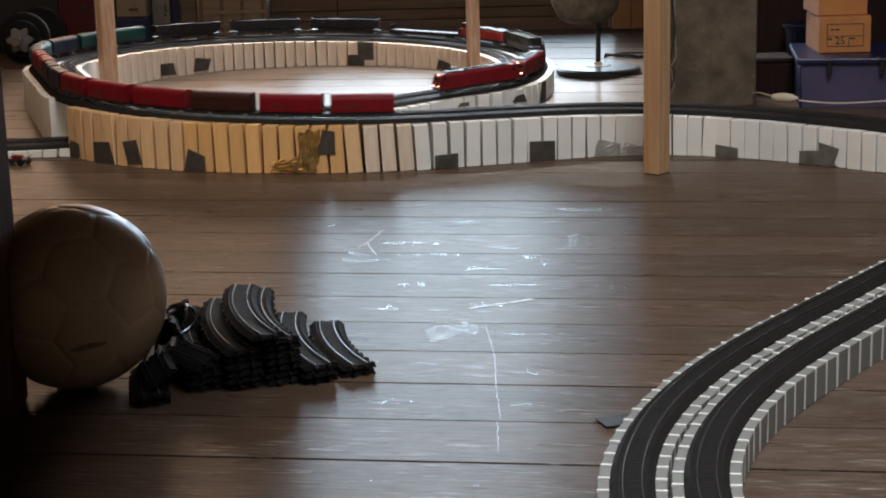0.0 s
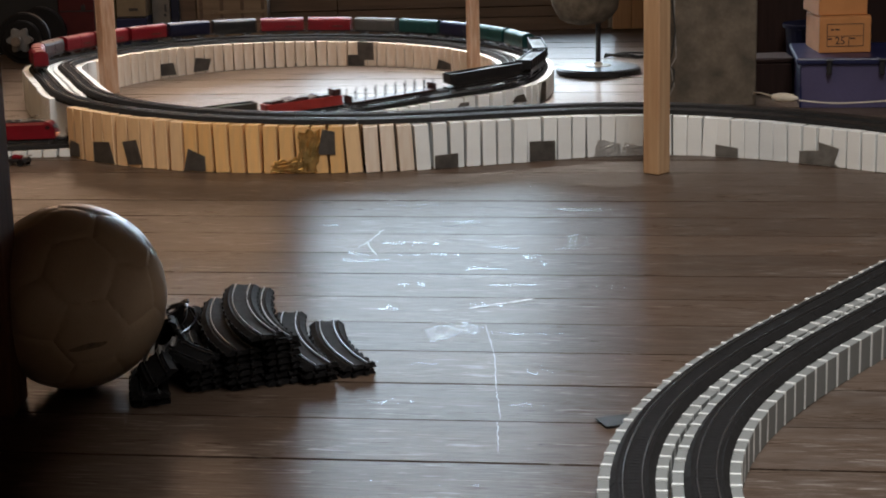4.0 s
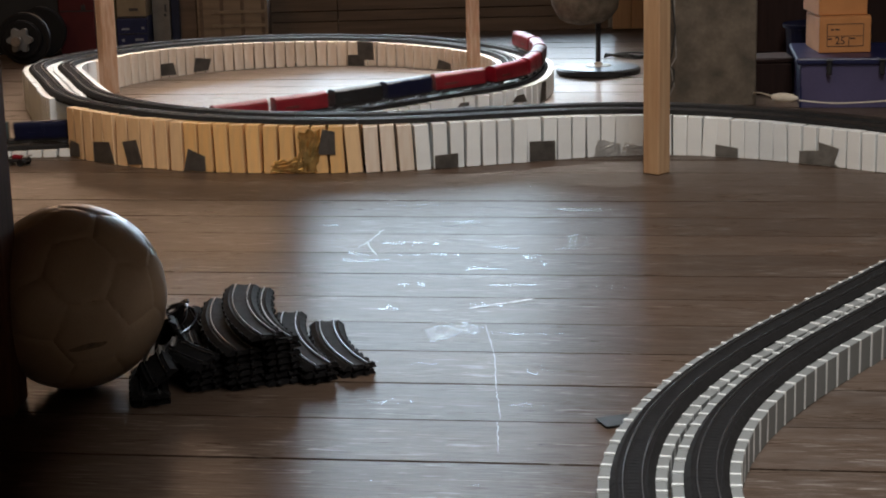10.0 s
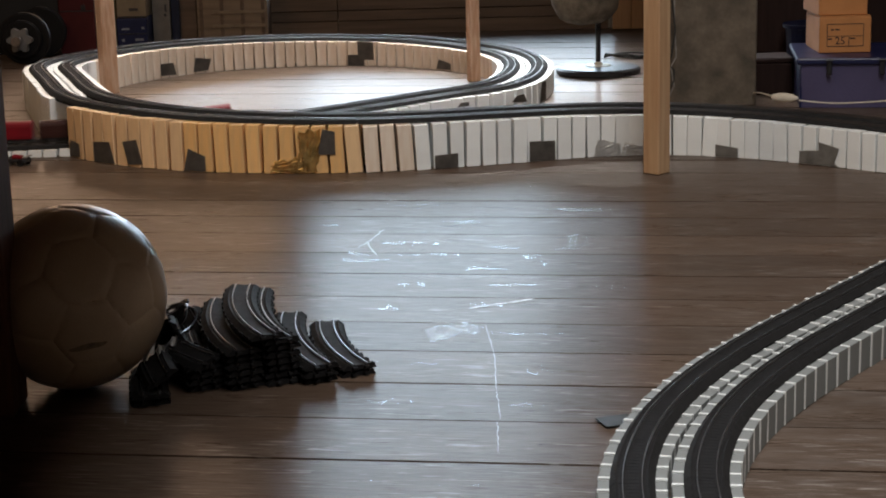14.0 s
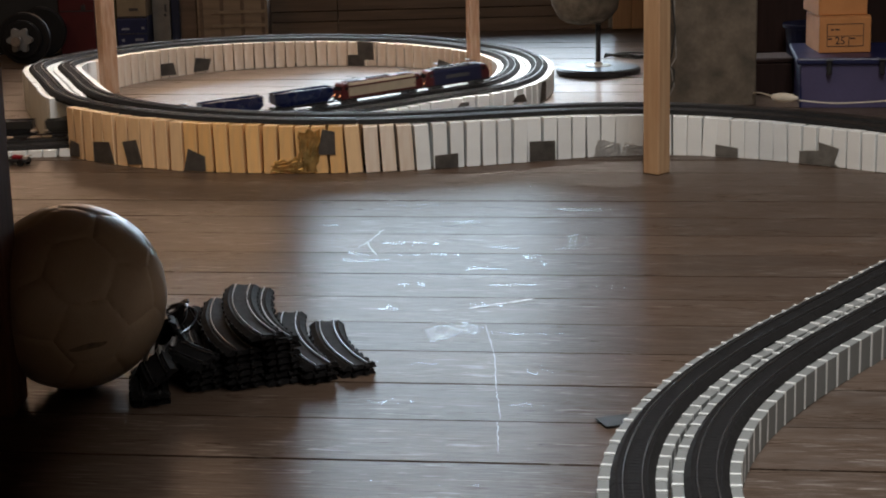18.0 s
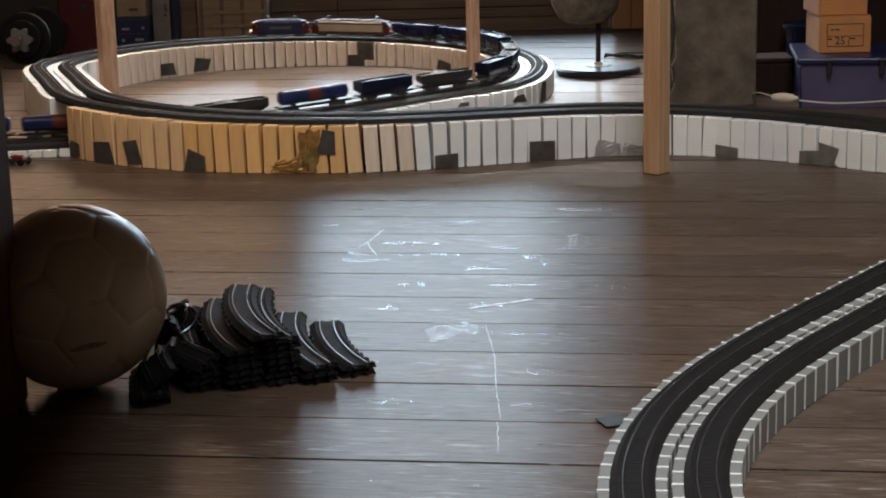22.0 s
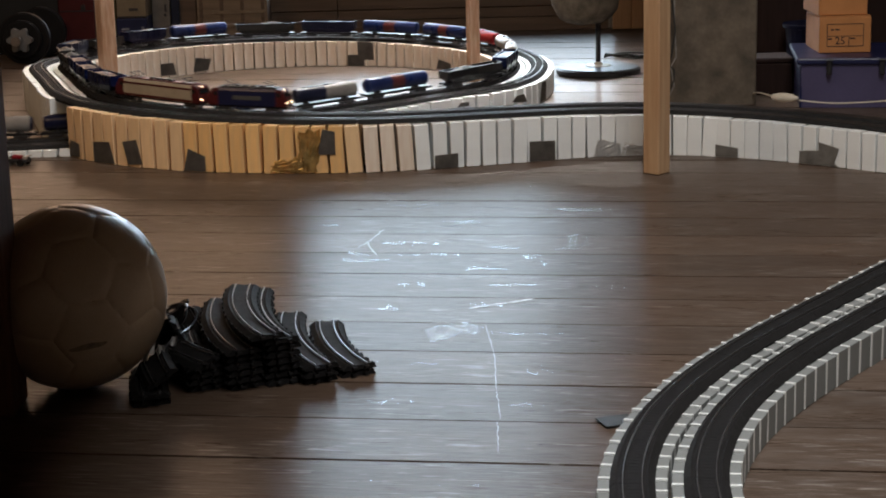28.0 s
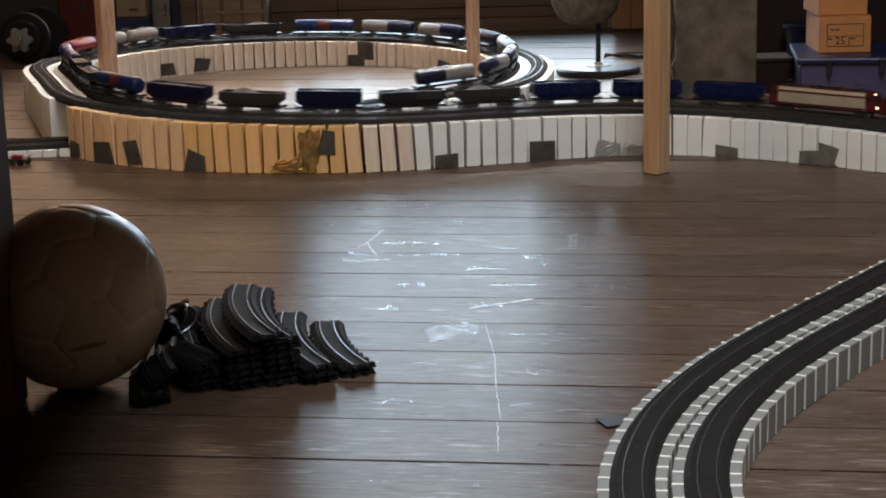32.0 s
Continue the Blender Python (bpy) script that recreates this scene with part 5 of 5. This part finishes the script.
GREY_TAPE, FOIL_TAPE = "torn dark grey tape stuck over the blocks", "crumpled silver foil tape stuck over the blocks"
tape(1, ((3.725, 0.001), (3.671, 0.002), (3.682, 0.043), (3.725, 0.039)), TAPE, GREY_TAPE)
tape(1, ((3.639, 0.004), (3.607, 0.007), (3.618, 0.052), (3.650, 0.046)), TAPE, GREY_TAPE)
tape(1, ((3.522, 0.001), (3.480, 0.001), (3.480, 0.029), (3.512, 0.042)), TAPE, GREY_TAPE)
tape(1, ((3.812, 0.001), (3.769, 0.004), (3.769, 0.029), (3.801, 0.034)), TAPE, GREY_TAPE)
tape(1, ((3.281, 0.034), (3.250, 0.034), (3.250, 0.075), (3.271, 0.080)), TAPE, GREY_TAPE)
tape(1, ((3.313, 0.002), (3.281, 0.002), (3.271, 0.078), (3.313, 0.078)), FOIL_WARM_LIT, "crumpled foil tape coloured gold-brown for the warm light", 0.004)
tape(1, ((3.365, 0.001), (3.302, 0.001), (3.292, 0.031), (3.354, 0.023)), FOIL_WARM_LIT, "crumpled foil tape coloured gold-brown for the warm light", 0.004)
tape(1, ((3.082, 0.001), (3.041, 0.001), (3.041, 0.027), (3.082, 0.025)), TAPE, GREY_TAPE)
tape(1, ((2.908, 0.001), (2.858, 0.001), (2.858, 0.036), (2.908, 0.038)), TAPE, GREY_TAPE)
tape(1, ((2.781, 0.001), (2.725, 0.001), (2.725, 0.024), (2.772, 0.034)), FOIL, FOIL_TAPE, 0.0012)
tape(1, ((2.725, 0.001), (2.679, 0.001), (2.679, 0.017), (2.716, 0.026)), FOIL, FOIL_TAPE, 0.0012)
tape(1, ((2.533, 0.001), (2.486, 0.001), (2.486, 0.018), (2.533, 0.023)), TAPE_PALE, GREY_TAPE)
tape(1, ((2.361, 0.001), (2.282, 0.001), (2.322, 0.027), (2.361, 0.023)), TAPE_PALE, GREY_TAPE)
tape(1, ((2.322, 0.001), (2.292, 0.001), (2.282, 0.034), (2.322, 0.042)), TAPE_PALE, GREY_TAPE)
tape(-1, ((4.965, 0.007), (5.020, 0.005), (5.011, 0.036), (4.965, 0.037)), TAPE, GREY_TAPE)
tape(-1, ((5.076, 0.005), (5.123, 0.007), (5.133, 0.035), (5.085, 0.041)), TAPE, GREY_TAPE)
tape(-1, ((5.522, 0.001), (5.570, 0.001), (5.570, 0.031), (5.522, 0.029)), TAPE, GREY_TAPE)
tape(-1, ((5.551, 0.016), (5.598, 0.017), (5.598, 0.062), (5.551, 0.063)), TAPE, GREY_TAPE)
tape(-1, ((5.806, 0.003), (5.863, 0.004), (5.863, 0.020), (5.816, 0.028)), TAPE, GREY_TAPE)
tape(1, ((6.794, 0.021), (6.748, 0.015), (6.759, 0.034), (6.782, 0.033)), TAPE, GREY_TAPE)
tape(1, ((6.685, 0.003), (6.640, 0.003), (6.636, 0.044), (6.672, 0.046)), TAPE, GREY_TAPE)
tape(1, ((6.915, 0.022), (6.886, 0.023), (6.886, 0.032), (6.906, 0.031)), TAPE, GREY_TAPE)


# ---- scuffs and paint spots on the boards ----
def scuff(pts, w, label):
    ob = thing("floor_scuff", label, "scuff mark")
    bm = bmesh.new()
    p = [Vector((*q, 0.0009)) for q in pts]
    rnd = random.Random(len(pts) * 7 + round(pts[0][0] * 100))
    a = []
    for i, q in enumerate(p):
        d = (p[min(i + 1, len(p) - 1)] - p[max(i - 1, 0)]).normalized()
        side = Vector((-d.y, d.x, 0)) * w * rnd.uniform(0.25, 1.0) * (0.3 if i in (0, len(p) - 1) else 1)
        a.append((bm.verts.new(q - side), bm.verts.new(q + side)))
    for (a0, a1), (b0, b1) in zip(a, a[1:]):
        bm.faces.new((a0, b0, b1, a1))
    part("mark", bm, PAINT_MARK, ob)


def wander(a, b, n, amp, seed):
    r = random.Random(seed)
    return [(a[0] + (b[0] - a[0]) * i / n + r.uniform(-amp, amp), a[1] + (b[1] - a[1]) * i / n + r.uniform(-amp, amp)) for i in range(n + 1)]


for k, (a, c) in enumerate((((0.049, 2.057), (0.056, 1.94)), ((0.056, 1.94), (0.054, 1.80)), ((0.054, 1.795), (0.054, 1.70)), ((0.051, 1.695), (0.048, 1.60)))):
    scuff(wander(a, c, 16, 0.001, k + 1), 0.0005, "long thin white scratch across the boards")
for k, (a, c) in enumerate((((-0.125, 2.482), (-0.108, 2.520)), ((-0.108, 2.520), (-0.090, 2.60)), ((-0.112, 2.524), (-0.095, 2.43)))):
    scuff(wander(a, c, 10, 0.002, k + 5), 0.0009, "thin forked white scratch on the boards")
scuff(wander((0.032, 2.134), (0.114, 2.172), 18, 0.0015, 4), 0.0030, "broad pale scrape on the boards")


def smear(x, y, w, h, seed, label):
    """A ragged pale patch of rubbed varnish or paint."""
    ob = thing("floor_scuff", label, "scuff mark", at=pose(x, y, 0.0009, 0, 0, math.degrees(YAW)))
    r = random.Random(seed)
    bm = bmesh.new()
    core = bm.verts.new((0, 0, 0))
    rim = [bm.verts.new((w * 0.75 * math.cos(q) * r.uniform(0.6, 1), h * 0.75 * math.sin(q) * r.uniform(0.6, 1), 0)) for q in np.arange(0, 6.2, 0.3)]
    for i in range(len(rim)):
        bm.faces.new((core, rim[i], rim[(i + 1) % len(rim)]))
    part("mark", bm, RUBBED, ob)


def rubbed_material():
    """Abraded varnish, its window glint put in as pale blue, that thins out in flecks towards its edge."""
    m = mat("rubbed_varnish", (0.50, 0.52, 0.55), 0.26, var=0.2, scale=90, spec=1.0, coat=0.8)
    n, l = m.node_tree.nodes, m.node_tree.links
    co, mp, tex, ln, off, fall, mr = (n.new("ShaderNode" + k) for k in ("TexCoord", "Mapping", "TexNoise", "VectorMath", "VectorMath", "MapRange", "MapRange"))
    info, shift = n.new("ShaderNodeObjectInfo"), n.new("ShaderNodeVectorMath")
    l.new(co.outputs["Object"], shift.inputs[0]), l.new(info.outputs["Location"], shift.inputs[1])
    mp.inputs["Scale"].default_value = (1, 3.2, 1)
    tex.inputs["Scale"].default_value, tex.inputs["Detail"].default_value, tex.inputs["Roughness"].default_value = 65, 5, 0.65
    l.new(shift.outputs[0], mp.inputs[0]), l.new(mp.outputs[0], tex.inputs["Vector"])
    off.operation, ln.operation = "SUBTRACT", "LENGTH"
    off.inputs[1].default_value = (0.5, 0.5, 0)
    l.new(co.outputs["Generated"], off.inputs[0]), l.new(off.outputs[0], ln.inputs[0])
    fall.inputs[1].default_value, fall.inputs[2].default_value, fall.inputs[3].default_value, fall.inputs[4].default_value = 0.16, 0.5, 0.32, -0.10
    l.new(ln.outputs["Value"], fall.inputs[0])
    total = n.new("ShaderNodeMath")
    l.new(fall.outputs[0], total.inputs[0]), l.new(tex.outputs["Fac"], total.inputs[1])
    mr.inputs[1].default_value, mr.inputs[2].default_value, mr.inputs[4].default_value = 0.44, 0.60, 0.8
    l.new(total.outputs[0], mr.inputs[0]), l.new(mr.outputs[0], n["Principled BSDF"].inputs["Alpha"])
    return m


RUBBED = rubbed_material()
for x, y, w, h in ((0.2, 2.497, 0.033, 0.073), (0.124, 2.403, 0.021, 0.03), (0.138, 2.361, 0.012, 0.026), (0.013, 2.035, 0.057, 0.05), (-0.011, 2.003, 0.02, 0.024), (0.221, 2.228, 0.029, 0.06),
                   (0.157, 2.92, 0.023, 0.05), (-0.068, 2.146, 0.024, 0.027), (0.104, 1.865, 0.023, 0.029), (-0.05, 2.784, 0.083, 0.06), (0.057, 2.148, 0.043, 0.022)):
    smear(x, y, w * 1.1, h * 1.0, round(x * 1000 + y * 77), "pale rubbed patch on the varnished boards")
for x, y, w, h in ((0.096, 2.244, 0.057, 0.015), (-0.04, 2.26, 0.027, 0.015), (-0.057, 2.503, 0.08, 0.018), (-0.018, 2.428, 0.073, 0.014), (-0.127, 2.447, 0.052, 0.017), (-0.115, 2.405, 0.056, 0.014), (0.032, 2.639, 0.052, 0.02),
                   (0.212, 2.709, 0.10, 0.017), (-0.059, 1.768, 0.05, 0.011), (0.09, 1.745, 0.035, 0.011), (-0.057, 1.904, 0.071, 0.009), (0.013, 1.518, 0.042, 0.009), (-0.057, 1.53, 0.047, 0.01), (0.095, 2.458, 0.049, 0.014),
                   (0.051, 2.341, 0.054, 0.013), (0.175, 2.449, 0.032, 0.014), (-0.159, 2.637, 0.053, 0.016), (0.096, 2.013, 0.074, 0.01)):
    smear(x, y, w * 1.1, h * 0.9, round(x * 1000 + y * 77), "thin pale scuff along the grain of the boards")
strip = thing("tape_patch", "dark grey tape stuck on the boards beside the near blocks", "tape", "tape on the walls", at=pose(0.172, 1.684, 0.0018, 0, 0, 18))
part("strip", boxed(0.036, 0.030, 0.0008, pose(0, 0, 0.0006)), SLATE, strip)


def motions():
    """Both trains run along their lines."""
    def place(run, t):
        # smooth rows: straight between the times, eased at the stops by their own rows
        return float(np.interp(t, [r[0] for r in run], [r[1] for r in run]))

    for ob, d, L in train_one:
        times = [0.5 * i for i in range(46)] + [32.0]
        walk(ob, [(t, on_line(OUTER, min(place(RUN_ONE, t) + d, OUTER.end - 0.1), L)) for t in times])
    for ob, d, L in train_two:
        times = [0.0, 10.5] + [11 + 0.5 * i for i in range(43)]
        walk(ob, [(t, on_line(INNER, min(place(RUN_TWO, t) + d, INNER.end - 0.1), L, True)) for t in times])


motions()
